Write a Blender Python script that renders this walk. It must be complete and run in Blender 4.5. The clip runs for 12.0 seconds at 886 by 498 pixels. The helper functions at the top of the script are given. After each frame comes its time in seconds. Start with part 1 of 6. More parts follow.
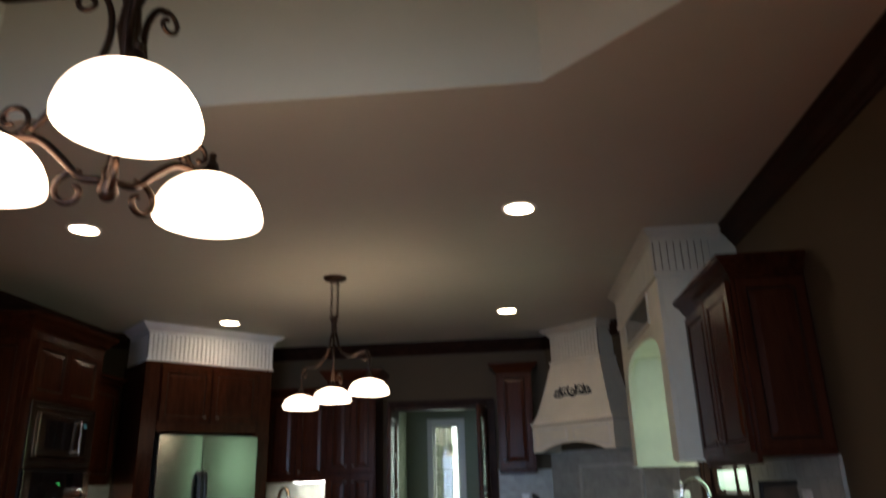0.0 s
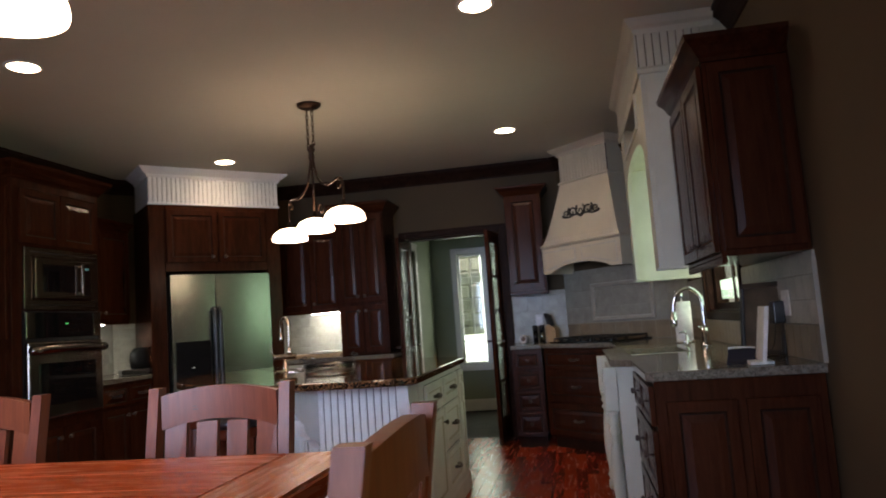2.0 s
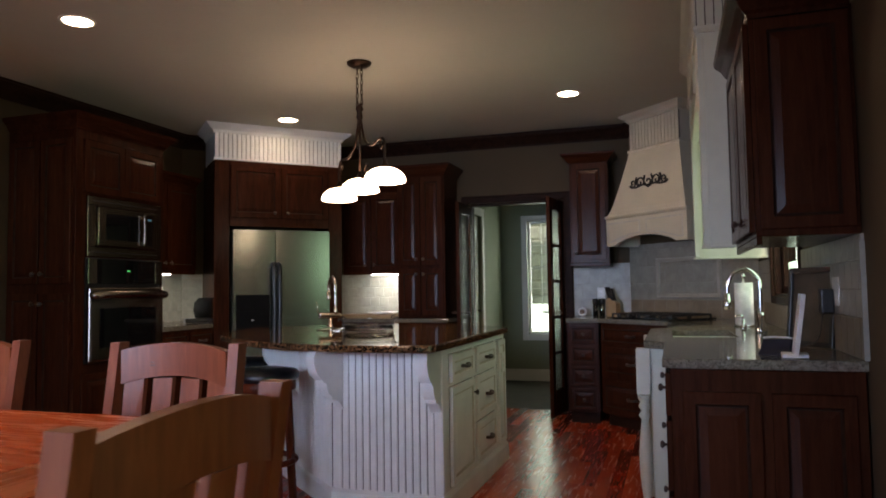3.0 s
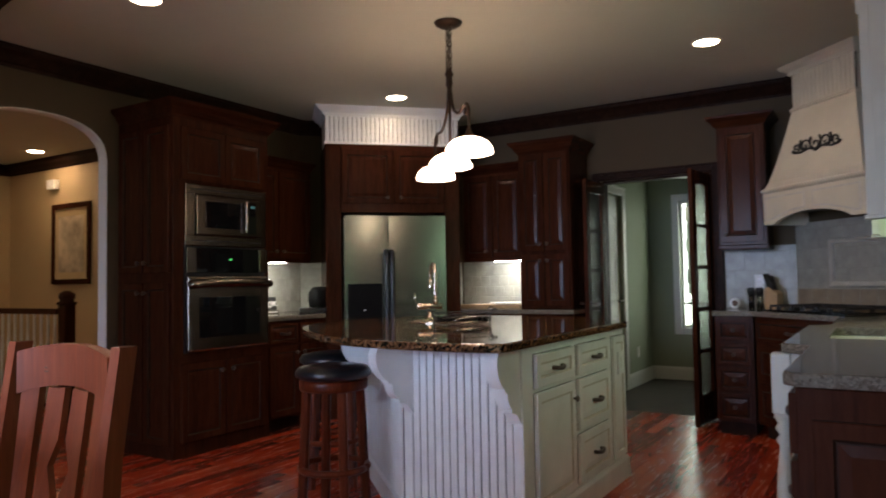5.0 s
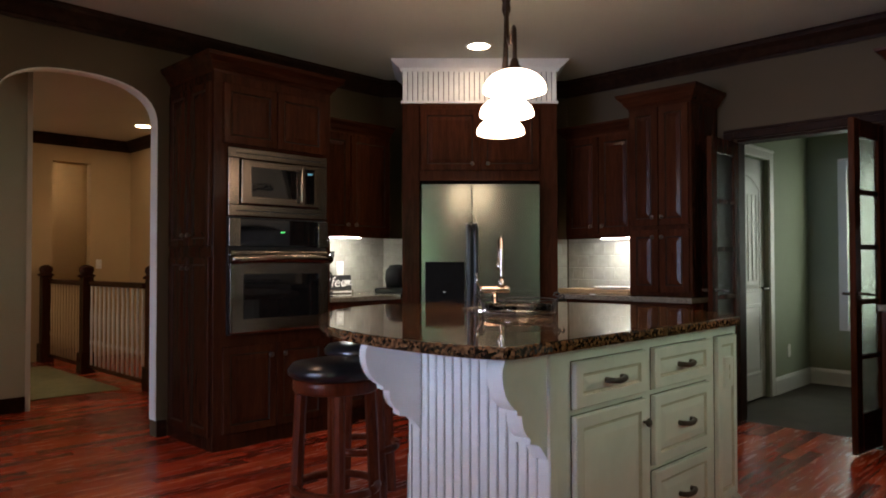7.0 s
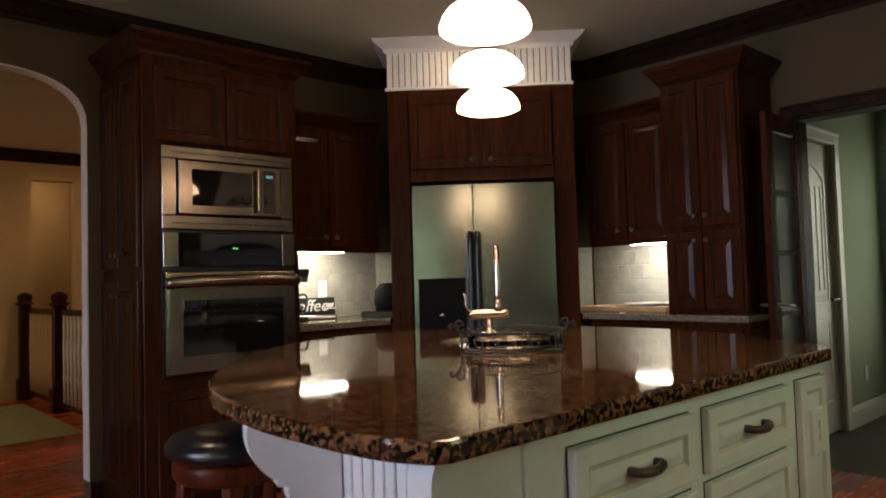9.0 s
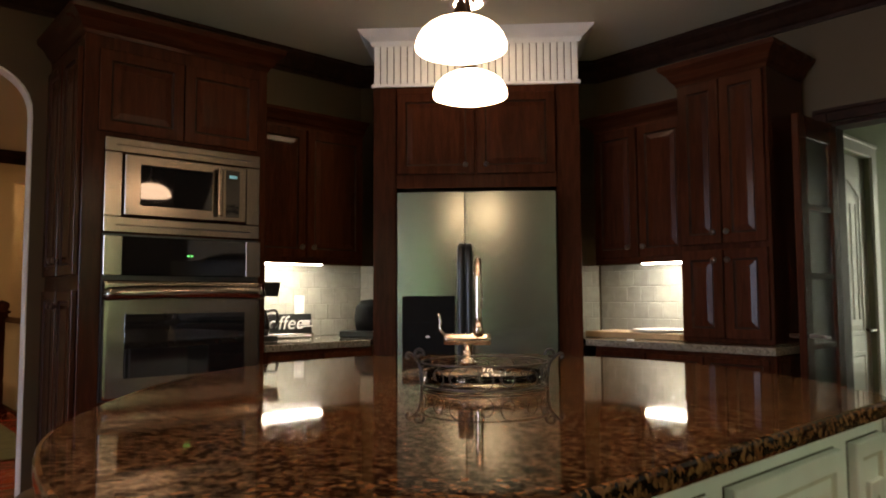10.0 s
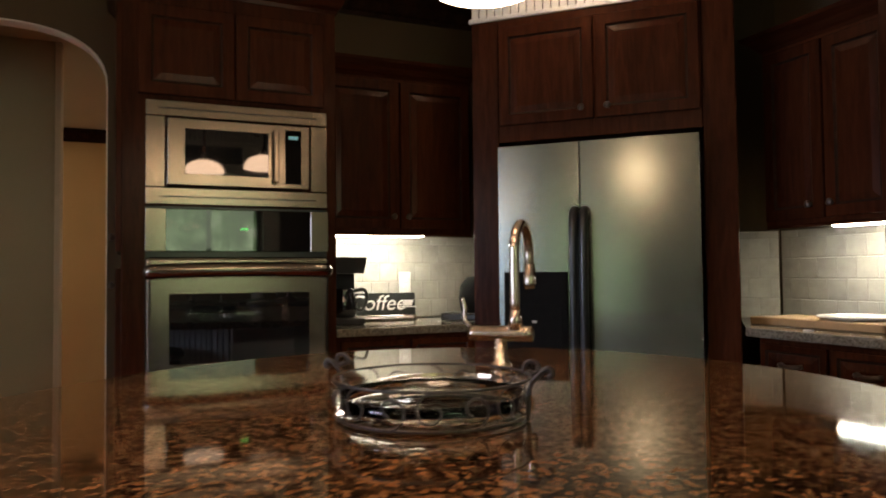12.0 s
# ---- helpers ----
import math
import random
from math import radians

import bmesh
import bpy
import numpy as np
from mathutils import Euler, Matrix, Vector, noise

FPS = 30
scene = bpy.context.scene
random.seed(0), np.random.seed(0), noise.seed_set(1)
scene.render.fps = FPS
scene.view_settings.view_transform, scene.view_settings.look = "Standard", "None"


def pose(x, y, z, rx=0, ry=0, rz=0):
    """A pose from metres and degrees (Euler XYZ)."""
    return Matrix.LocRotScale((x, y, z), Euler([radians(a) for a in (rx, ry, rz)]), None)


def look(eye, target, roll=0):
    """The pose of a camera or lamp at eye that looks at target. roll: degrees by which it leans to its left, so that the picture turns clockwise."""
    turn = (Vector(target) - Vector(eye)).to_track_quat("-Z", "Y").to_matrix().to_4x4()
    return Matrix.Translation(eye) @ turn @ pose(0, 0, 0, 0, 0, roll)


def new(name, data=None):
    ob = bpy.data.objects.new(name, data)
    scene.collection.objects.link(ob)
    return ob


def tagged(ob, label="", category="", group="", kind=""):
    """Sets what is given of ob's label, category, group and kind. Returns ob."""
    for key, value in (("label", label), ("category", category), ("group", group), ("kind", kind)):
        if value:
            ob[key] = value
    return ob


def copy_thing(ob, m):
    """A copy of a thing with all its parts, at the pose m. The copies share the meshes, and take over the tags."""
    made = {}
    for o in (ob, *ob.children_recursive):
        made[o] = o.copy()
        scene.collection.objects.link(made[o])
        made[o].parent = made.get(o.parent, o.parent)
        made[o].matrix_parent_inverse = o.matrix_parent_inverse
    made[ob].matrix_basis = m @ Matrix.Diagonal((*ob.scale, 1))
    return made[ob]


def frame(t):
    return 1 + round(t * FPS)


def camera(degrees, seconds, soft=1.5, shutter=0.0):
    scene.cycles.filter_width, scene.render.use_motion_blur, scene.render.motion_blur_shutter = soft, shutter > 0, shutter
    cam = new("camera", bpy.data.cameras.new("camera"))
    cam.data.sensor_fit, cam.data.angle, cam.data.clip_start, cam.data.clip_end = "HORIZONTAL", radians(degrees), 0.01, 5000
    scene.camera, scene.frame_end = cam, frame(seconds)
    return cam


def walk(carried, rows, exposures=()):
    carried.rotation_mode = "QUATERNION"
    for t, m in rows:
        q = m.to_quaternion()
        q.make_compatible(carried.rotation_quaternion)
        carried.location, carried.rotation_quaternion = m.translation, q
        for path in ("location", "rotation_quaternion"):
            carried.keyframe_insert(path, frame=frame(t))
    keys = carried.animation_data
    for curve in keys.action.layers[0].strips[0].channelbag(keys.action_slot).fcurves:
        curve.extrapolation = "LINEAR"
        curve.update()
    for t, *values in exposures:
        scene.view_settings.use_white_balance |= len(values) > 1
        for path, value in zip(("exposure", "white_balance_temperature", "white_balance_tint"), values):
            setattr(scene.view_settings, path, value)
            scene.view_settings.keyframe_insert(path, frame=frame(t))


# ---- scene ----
cam = camera(64.0, 12.0, soft=1.8, shutter=0.4)
PATH = [
    (0, (1.044, -0.055, 1.276), (0.883, 1.834, 1.912), -1.6),
    (0.5, (1.150, -0.028, 1.193), (1.037, 1.936, 1.553), -2.2),
    (1, (1.295, 0.085, 1.195), (1.138, 2.065, 1.430), -1.8),
    (1.5, (1.387, 0.171, 1.195), (1.179, 2.152, 1.381), -3.7),
    (2, (1.512, 0.273, 1.184), (1.163, 2.232, 1.388), -4.1),
    (2.5, (1.696, 0.370, 1.194), (1.169, 2.292, 1.358), -1.8),
    (4.5, (1.962, 0.969, 1.160), (1.134, 2.789, 1.225), -2.3),
    (5, (2.010, 1.200, 1.175), (0.958, 2.898, 1.267), -1.0),
    (5.5, (2.012, 1.364, 1.153), (0.850, 2.989, 1.055), -1.9),
    (6, (1.950, 1.612, 1.158), (0.732, 3.198, 1.122), 0.4),
    (6.5, (1.967, 1.876, 1.157), (0.739, 3.454, 1.109), -1.6),
    (7, (1.964, 2.214, 1.155), (0.563, 3.641, 1.197), -0.1),
    (9, (1.504, 3.049, 1.165), (0.033, 4.402, 1.250), -1.7),
    (9.5, (1.402, 3.269, 1.163), (-0.059, 4.630, 1.284), -0.9),
    (10, (1.262, 3.486, 1.162), (-0.235, 4.805, 1.298), -0.3),
    (10.5, (1.142, 3.680, 1.173), (-0.418, 4.923, 1.320), -0.5),
    (11, (1.080, 3.885, 1.156), (-0.550, 5.037, 1.280), -1.9),
    (11.5, (1.053, 4.161, 1.142), (-0.773, 4.977, 1.192), 0.3),
    (12, (1.022, 4.380, 1.167), (-0.809, 5.181, 1.236), -0.6),
]
walk(cam, [(t, look(eye, target, roll)) for t, eye, target, roll in PATH],
     exposures=[(0.0, -0.85, 6750, 8), (0.5, -0.83, 6950, 12), (1.0, -0.62, 7150, 14), (2.5, -0.50, 7150, 15), (4.5, -0.38, 6900, 14), (5.5, -0.24, 6900, 15), (7.0, -0.20, 7000, 15), (9.0, -0.26, 7750, 16), (10.0, -0.18, 8200, 15), (12.0, -0.33, 8000, 15)])

# ---- world, lamps ----
world = bpy.data.worlds.new("sky")
scene.world = world
world.use_nodes = True
wn = world.node_tree
sky = wn.nodes.new("ShaderNodeTexSky")
sky.sky_type, sky.sun_disc = "NISHITA", False
sky.sun_elevation, sky.sun_rotation = radians(48), radians(200)
wn.nodes["Background"].inputs[1].default_value = 0.12
wn.links.new(sky.outputs[0], wn.nodes["Background"].inputs[0])


def area_lamp(name, m, w, h, power, colour, spread=180):
    data = bpy.data.lights.new(name, "AREA")
    data.shape, data.size, data.size_y, data.energy, data.color = "RECTANGLE", w, h, power, colour
    data.spread = radians(spread)
    ob = new(name, data)
    ob.matrix_basis = m
    return ob


sun = bpy.data.lights.new("sun", "SUN")
sun.energy, sun.angle, sun.color = 3.0, radians(0.5), (1.0, 0.95, 0.87)
sun_ob = new("sun", sun)
sun_ob.matrix_basis = look((0, 0, 20), (-6.0, 18.0, 0))

# daylight in the openings
area_lamp("daylight_dining", look((-0.15, -1.63, 1.42), (0.0, 4, 0.10)), 2.5, 1.7, 62, (0.47, 0.64, 1.0), 68)
area_lamp("daylight_sink", look((2.52, 5.1, 1.62), (0.5, 5.1, 1.5)), 0.9, 0.95, 7, (0.74, 1.0, 0.80))
area_lamp("daylight_patio", look((2.53, -0.2, 1.2), (-1.0, 0.6, 1.2)), 2.6, 1.9, 7, (0.74, 1.0, 0.80))
area_lamp("daylight_mudroom", look((0.18, 9.66, 1.33), (0.18, 8.0, 1.2)), 0.36, 1.4, 6.5, (0.85, 1.0, 0.86))

# lamp added in an unseen hall window to brighten the hall
area_lamp("added_daylight_hall", look((-5.85, 1.26, 1.35), (-5.5, 5.0, 1.5)), 1.6, 1.8, 4.5, (0.90, 1.0, 0.80))
area_lamp("hall_can", look((-6.14, 5.58, 2.73), (-6.14, 5.5801, 0)), 0.14, 0.14, 3.5, (1.0, 0.74, 0.46))

# ---- materials ----


def material(name):
    mat = bpy.data.materials.new(name)
    mat.use_nodes = True
    nt = mat.node_tree
    return mat, nt, nt.nodes["Principled BSDF"]


def node(nt, kind, **values):
    n = nt.nodes.new(kind)
    for k, v in values.items():
        n.inputs[k.replace("_", " ")].default_value = v
    return n


def coords(nt, scale, rnd=0.0):
    tc = nt.nodes.new("ShaderNodeTexCoord")
    mp = nt.nodes.new("ShaderNodeMapping")
    mp.inputs["Scale"].default_value = scale
    nt.links.new(tc.outputs["Object"], mp.inputs["Vector"])
    if rnd:
        info = nt.nodes.new("ShaderNodeObjectInfo")
        mul = nt.nodes.new("ShaderNodeMath")
        mul.operation = "MULTIPLY"
        mul.inputs[1].default_value = rnd
        comb = nt.nodes.new("ShaderNodeCombineXYZ")
        nt.links.new(info.outputs["Random"], mul.inputs[0])
        for i in range(3):
            nt.links.new(mul.outputs[0], comb.inputs[i])
        nt.links.new(comb.outputs[0], mp.inputs["Location"])
    return mp.outputs[0]


def ramp(nt, source, stops):
    r = nt.nodes.new("ShaderNodeValToRGB")
    while len(r.color_ramp.elements) < len(stops):
        r.color_ramp.elements.new(0.5)
    for e, (p, c) in zip(r.color_ramp.elements, stops):
        e.position, e.color = p, (*c, 1)
    nt.links.new(source, r.inputs[0])
    return r.outputs[0]


def bump(nt, b, height, strength, distance=0.002):
    n = node(nt, "ShaderNodeBump", Strength=strength, Distance=distance)
    nt.links.new(height, n.inputs["Height"])
    nt.links.new(n.outputs[0], b.inputs["Normal"])


def wood(name, dark, mid, light, scale, rough=0.3, coat=0.3, spread=0.0, gloss=0.5, relief=0.12):
    """Wood with grain stretched along the short scale; spread: tone shift from board to board."""
    mat, nt, b = material(name)
    v = coords(nt, scale, 37.0)
    fine = node(nt, "ShaderNodeTexNoise", Scale=9.0, Detail=7.0, Roughness=0.65, Distortion=0.6)
    wide = node(nt, "ShaderNodeTexNoise", Scale=1.6, Detail=3.0)
    nt.links.new(v, fine.inputs["Vector"])
    nt.links.new(v, wide.inputs["Vector"])
    mix = nt.nodes.new("ShaderNodeMath")
    mix.operation = "MULTIPLY_ADD"
    mix.inputs[1].default_value = 0.62
    nt.links.new(fine.outputs[0], mix.inputs[0])
    half = nt.nodes.new("ShaderNodeMath")
    half.operation = "MULTIPLY"
    half.inputs[1].default_value = 0.38
    nt.links.new(wide.outputs[0], half.inputs[0])
    nt.links.new(half.outputs[0], mix.inputs[2])
    value = mix.outputs[0]
    if spread:
        info = nt.nodes.new("ShaderNodeObjectInfo")
        geo = nt.nodes.new("ShaderNodeNewGeometry")
        add = nt.nodes.new("ShaderNodeMath")
        add.operation = "ADD"
        nt.links.new(info.outputs["Random"], add.inputs[0])
        nt.links.new(geo.outputs["Random Per Island"], add.inputs[1])
        fr = nt.nodes.new("ShaderNodeMath")
        fr.operation = "FRACT"
        nt.links.new(add.outputs[0], fr.inputs[0])
        sh = nt.nodes.new("ShaderNodeMath")
        sh.operation = "MULTIPLY_ADD"
        sh.inputs[1].default_value = spread
        sh.inputs[2].default_value = -spread / 2
        nt.links.new(fr.outputs[0], sh.inputs[0])
        tot = nt.nodes.new("ShaderNodeMath")
        tot.operation = "ADD"
        nt.links.new(value, tot.inputs[0])
        nt.links.new(sh.outputs[0], tot.inputs[1])
        value = tot.outputs[0]
    nt.links.new(ramp(nt, value, [(0.32, dark), (0.5, mid), (0.68, light)]), b.inputs["Base Color"])
    r = nt.nodes.new("ShaderNodeMapRange")
    r.inputs["To Min"].default_value, r.inputs["To Max"].default_value = rough - 0.06, rough + 0.1
    nt.links.new(fine.outputs[0], r.inputs[0])
    nt.links.new(r.outputs[0], b.inputs["Roughness"])
    b.inputs["Specular IOR Level"].default_value = gloss
    b.inputs["Coat Weight"].default_value = coat
    b.inputs["Coat Roughness"].default_value = 0.12
    bump(nt, b, fine.outputs[0], relief, 0.001)
    return mat


def paint(name, colour, rough=0.5, vary=0.06, scale=3.0, relief=0.08, grain=260.0):
    mat, nt, b = material(name)
    v = coords(nt, (1, 1, 1), 11.0)
    a = node(nt, "ShaderNodeTexNoise", Scale=scale, Detail=4.0, Roughness=0.6)
    f = node(nt, "ShaderNodeTexNoise", Scale=grain, Detail=2.0)
    nt.links.new(v, a.inputs["Vector"])
    nt.links.new(v, f.inputs["Vector"])
    lo = tuple(c * (1 - vary) for c in colour)
    hi = tuple(min(1, c * (1 + vary)) for c in colour)
    nt.links.new(ramp(nt, a.outputs[0], [(0.3, lo), (0.7, hi)]), b.inputs["Base Color"])
    b.inputs["Roughness"].default_value = rough
    bump(nt, b, f.outputs[0], relief, 0.001)
    return mat


def stone(name, stops, scale, rough=0.07, fine=2.6, cells=0.36, warp=0.5):
    mat, nt, b = material(name)
    v = coords(nt, (1, 1, 1))
    a = node(nt, "ShaderNodeTexNoise", Scale=scale, Detail=6.0, Roughness=0.7, Distortion=warp)
    c = node(nt, "ShaderNodeTexVoronoi", Scale=scale * fine, Randomness=1.0)
    nt.links.new(v, a.inputs["Vector"])
    nt.links.new(v, c.inputs["Vector"])
    mix = nt.nodes.new("ShaderNodeMath")
    mix.operation = "MULTIPLY_ADD"
    mix.inputs[1].default_value = cells
    cell = nt.nodes.new("ShaderNodeSeparateColor")
    nt.links.new(c.outputs["Color"], cell.inputs[0])
    nt.links.new(cell.outputs[0], mix.inputs[0])
    sub = nt.nodes.new("ShaderNodeMath")
    sub.operation = "SUBTRACT"
    sub.inputs[1].default_value = cells / 2
    nt.links.new(a.outputs[0], sub.inputs[0])
    nt.links.new(sub.outputs[0], mix.inputs[2])
    nt.links.new(ramp(nt, mix.outputs[0], stops), b.inputs["Base Color"])
    b.inputs["Roughness"].default_value = rough
    return mat


def metal(name, colour, rough=0.25, brushed=None):
    mat, nt, b = material(name)
    b.inputs["Base Color"].default_value = (*colour, 1)
    b.inputs["Metallic"].default_value = 1.0
    n = node(nt, "ShaderNodeTexNoise", Scale=60.0, Detail=3.0)
    nt.links.new(coords(nt, brushed or (1, 1, 1), 5.0), n.inputs["Vector"])
    r = nt.nodes.new("ShaderNodeMapRange")
    r.inputs["To Min"].default_value, r.inputs["To Max"].default_value = rough * 0.8, rough * 1.25
    nt.links.new(n.outputs[0], r.inputs[0])
    nt.links.new(r.outputs[0], b.inputs["Roughness"])
    if brushed:
        bump(nt, b, n.outputs[0], 0.05, 0.0005)
    return mat


def plain(name, colour, rough=0.4, coat=0.0):
    mat, nt, b = material(name)
    n = node(nt, "ShaderNodeTexNoise", Scale=25.0, Detail=3.0)
    nt.links.new(coords(nt, (1, 1, 1), 3.0), n.inputs["Vector"])
    nt.links.new(ramp(nt, n.outputs[0], [(0.3, tuple(c * 0.88 for c in colour)), (0.7, tuple(min(1, c * 1.1) for c in colour))]), b.inputs["Base Color"])
    b.inputs["Roughness"].default_value = rough
    b.inputs["Coat Weight"].default_value = coat
    return mat


def glow(name, colour, strength):
    mat, nt, b = material(name)
    b.inputs["Base Color"].default_value = (*colour, 1)
    b.inputs["Emission Color"].default_value = (*colour, 1)
    b.inputs["Emission Strength"].default_value = strength
    return mat


def clear_glass(name, tint=(0.95, 1, 0.98), rough=0.0):
    mat, nt, b = material(name)
    b.inputs["Base Color"].default_value = (*tint, 1)
    b.inputs["Roughness"].default_value = rough
    b.inputs["Transmission Weight"].default_value = 1.0
    b.inputs["IOR"].default_value = 1.45
    return mat


CHERRY = wood("cherry", (0.023, 0.0063, 0.0031), (0.042, 0.0120, 0.0056), (0.065, 0.0190, 0.0088), (5, 5, 0.5), 0.22, 0.0, 0.12, 0.10)
CHERRY_H = wood("cherry_across", (0.023, 0.0063, 0.0031), (0.042, 0.0120, 0.0056), (0.065, 0.0190, 0.0088), (0.5, 5, 5), 0.22, 0.0, 0.12, 0.10)
TRIM = wood("trim_wood", (0.013, 0.006, 0.004), (0.024, 0.010, 0.006), (0.042, 0.018, 0.011), (2, 2, 2), 0.45, 0.0, 0.0, 0.08)
FLOORWOOD = wood("brazilian_cherry", (0.21, 0.021, 0.009), (0.34, 0.038, 0.015), (0.46, 0.075, 0.028), (6, 0.5, 6), 0.24, 0.0, 0.5)
PINE = wood("table_wood", (0.42, 0.066, 0.017), (0.46, 0.076, 0.019), (0.50, 0.088, 0.023), (0.6, 8, 8), 0.25, 0.0, 0.20, 0.35, 0.03)
PINE_Y = wood("table_end_wood", (0.34, 0.066, 0.018), (0.40, 0.084, 0.024), (0.46, 0.108, 0.032), (8, 0.8, 8), 0.25, 0.0, 0.14, 0.35, 0.03)
CHAIRWOOD = wood("chair_wood", (0.13, 0.027, 0.011), (0.20, 0.047, 0.019), (0.27, 0.076, 0.034), (7, 7, 0.8), 0.36, 0.0, 0.1, 0.55)
STOOLWOOD = wood("stool_wood", (0.055, 0.010, 0.004), (0.11, 0.021, 0.008), (0.16, 0.036, 0.014), (7, 7, 0.8), 0.28, 0.0, 0.1, 0.12)
WHITE = paint("antique_white_paint", (0.82, 0.82, 0.79), 0.4, 0.07, 5.0, 0.06)
# dark colour for glazed grooves and for shaded gaps round the island fronts
GLAZE_GAP = plain("dark_glaze_and_gaps", (0.07, 0.05, 0.035), 0.5)
# brown for panel grooves and for the painted shadow line on the hood
GLAZE_SHADOW = plain("brown_glaze_and_shadow", (0.60, 0.56, 0.48), 0.5)
# the island's white, darkened to put dimmer light into the colour
SHADED_WHITE = paint("shaded_white_paint", (0.56, 0.55, 0.44), 0.42, 0.07, 5.0, 0.06)
HOODPAINT = paint("cream_paint", (0.66, 0.60, 0.46), 0.45, 0.06, 4.0)
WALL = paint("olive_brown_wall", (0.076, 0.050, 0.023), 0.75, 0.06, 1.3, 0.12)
HALLWALL = paint("tan_wall", (0.50, 0.36, 0.19), 0.75, 0.05, 1.3, 0.1)
MUDWALL = paint("sage_wall", (0.31, 0.35, 0.25), 0.75, 0.05, 1.3, 0.1)
CEIL = paint("ceiling_paint", (0.53, 0.53, 0.44), 0.85, 0.04, 1.0, 0.25, 120.0)
TRAYPAINT = paint("tray_paint", (0.62, 0.64, 0.55), 0.8, 0.04, 1.0, 0.1)
TRIMWHITE = paint("white_trim_paint", (0.78, 0.78, 0.74), 0.4, 0.03, 4.0)
GRANITE = stone("brown_granite", [(0.31, (0.007, 0.005, 0.003)), (0.41, (0.020, 0.011, 0.006)), (0.50, (0.070, 0.033, 0.015)), (0.58, (0.130, 0.058, 0.026)), (0.72, (0.22, 0.110, 0.052))], 52.0, 0.045, 2.0, 0.46, 0.0)
GRANITE2 = stone("grey_beige_granite", [(0.28, (0.09, 0.078, 0.060)), (0.44, (0.135, 0.118, 0.092)), (0.56, (0.175, 0.155, 0.122)), (0.74, (0.225, 0.202, 0.165))], 55.0, 0.09)
TILE = paint("travertine_tile", (0.34, 0.33, 0.28), 0.35, 0.18, 9.0, 0.15)
TILE3 = paint("pale_stone_molding", (0.45, 0.43, 0.37), 0.35, 0.12, 9.0, 0.1)
TILE2 = paint("brown_accent_tile", (0.24, 0.19, 0.13), 0.35, 0.2, 9.0, 0.15)
GROUT = plain("grout", (0.33, 0.32, 0.275), 0.8)
STEEL = metal("stainless_steel", (0.275, 0.31, 0.277), 0.24)
STEEL_H = metal("stainless_steel_across", (0.25, 0.212, 0.175), 0.23, (0.6, 0.6, 60.0))
CHROME = metal("chrome", (0.8, 0.8, 0.8), 0.08)
COPPER = metal("brushed_bronze", (0.62, 0.51, 0.42), 0.22)
BRONZE = plain("oil_rubbed_bronze", (0.045, 0.028, 0.02), 0.38, 0.2)
IRON = plain("wrought_iron", (0.02, 0.017, 0.015), 0.5)
FIXTURE = metal("antique_bronze", (0.058, 0.036, 0.026), 0.42)
BLACKGLASS = plain("black_glass", (0.006, 0.006, 0.007), 0.04, 0.6)
MATTEBLACK = plain("matte_black_plastic", (0.006, 0.006, 0.006), 0.65)
MATTEBLACK.node_tree.nodes["Principled BSDF"].inputs["Specular IOR Level"].default_value = 0.08
BLACK = plain("black_plastic", (0.012, 0.012, 0.013), 0.3)
LEATHER = plain("black_leather", (0.010, 0.010, 0.012), 0.28, 0.3)
GLASS = clear_glass("clear_glass")
FROST = clear_glass("french_door_glass", (0.52, 0.58, 0.54), 0.25)
PLASTIC = plain("white_plastic", (0.75, 0.74, 0.70), 0.35)
PAPER = plain("white_paper", (0.85, 0.84, 0.82), 0.8)
BLOCKWOOD = plain("light_wood", (0.42, 0.27, 0.14), 0.45)
SHADE = glow("lit_alabaster_glass", (1.0, 0.73, 0.55), 16.0)
CANGLOW = glow("lit_can_lens", (1.0, 0.78, 0.56), 90.0)
STRIPGLOW = glow("lit_cabinet_strip", (0.94, 1.0, 0.96), 95.0)
GREEN = glow("green_digits", (0.1, 1.0, 0.25), 1.2)
BLUEGLOW = glow("blue_digits", (0.2, 0.7, 1.0), 0.03)
DAY = glow("bright_outdoors", (0.92, 1.0, 0.98), 4.0)


def foliage_glow(name):
    """Distant sunlit trees, out of focus behind a window."""
    mat, nt, b = material(name)
    n = node(nt, "ShaderNodeTexNoise", Scale=2.4, Detail=7.0, Roughness=0.7)
    nt.links.new(coords(nt, (1, 1, 1)), n.inputs["Vector"])
    c = ramp(nt, n.outputs[0], [(0.38, (0.02, 0.06, 0.02)), (0.5, (0.12, 0.30, 0.10)), (0.58, (0.55, 0.85, 0.50)), (0.66, (0.95, 1.0, 0.92))])
    nt.links.new(c, b.inputs["Emission Color"])
    nt.links.new(c, b.inputs["Base Color"])
    b.inputs["Emission Strength"].default_value = 3.0
    return mat


TREES = foliage_glow("sunlit_trees")
SLATE = paint("slate_tile", (0.050, 0.040, 0.027), 0.85, 0.2, 6.0, 0.2)
RUGMAT = paint("green_rug", (0.20, 0.19, 0.09), 0.95, 0.15, 14.0, 0.5)
FIELDSTONE = paint("field_stone", (0.58, 0.56, 0.50), 0.85, 0.3, 4.0, 0.6)
ARTMAT = paint("print_paper", (0.42, 0.33, 0.22), 0.6, 0.5, 5.0, 0.0)
DARKPRINT = paint("dark_print", (0.055, 0.042, 0.03), 0.5, 0.6, 9.0, 0.0)
# lightened paint puts the daylight on the hall stub into its colour
STUBWALL_LIT = paint("grey_green_wall_lit", (0.50, 0.52, 0.43), 0.75, 0.05, 1.3, 0.1)
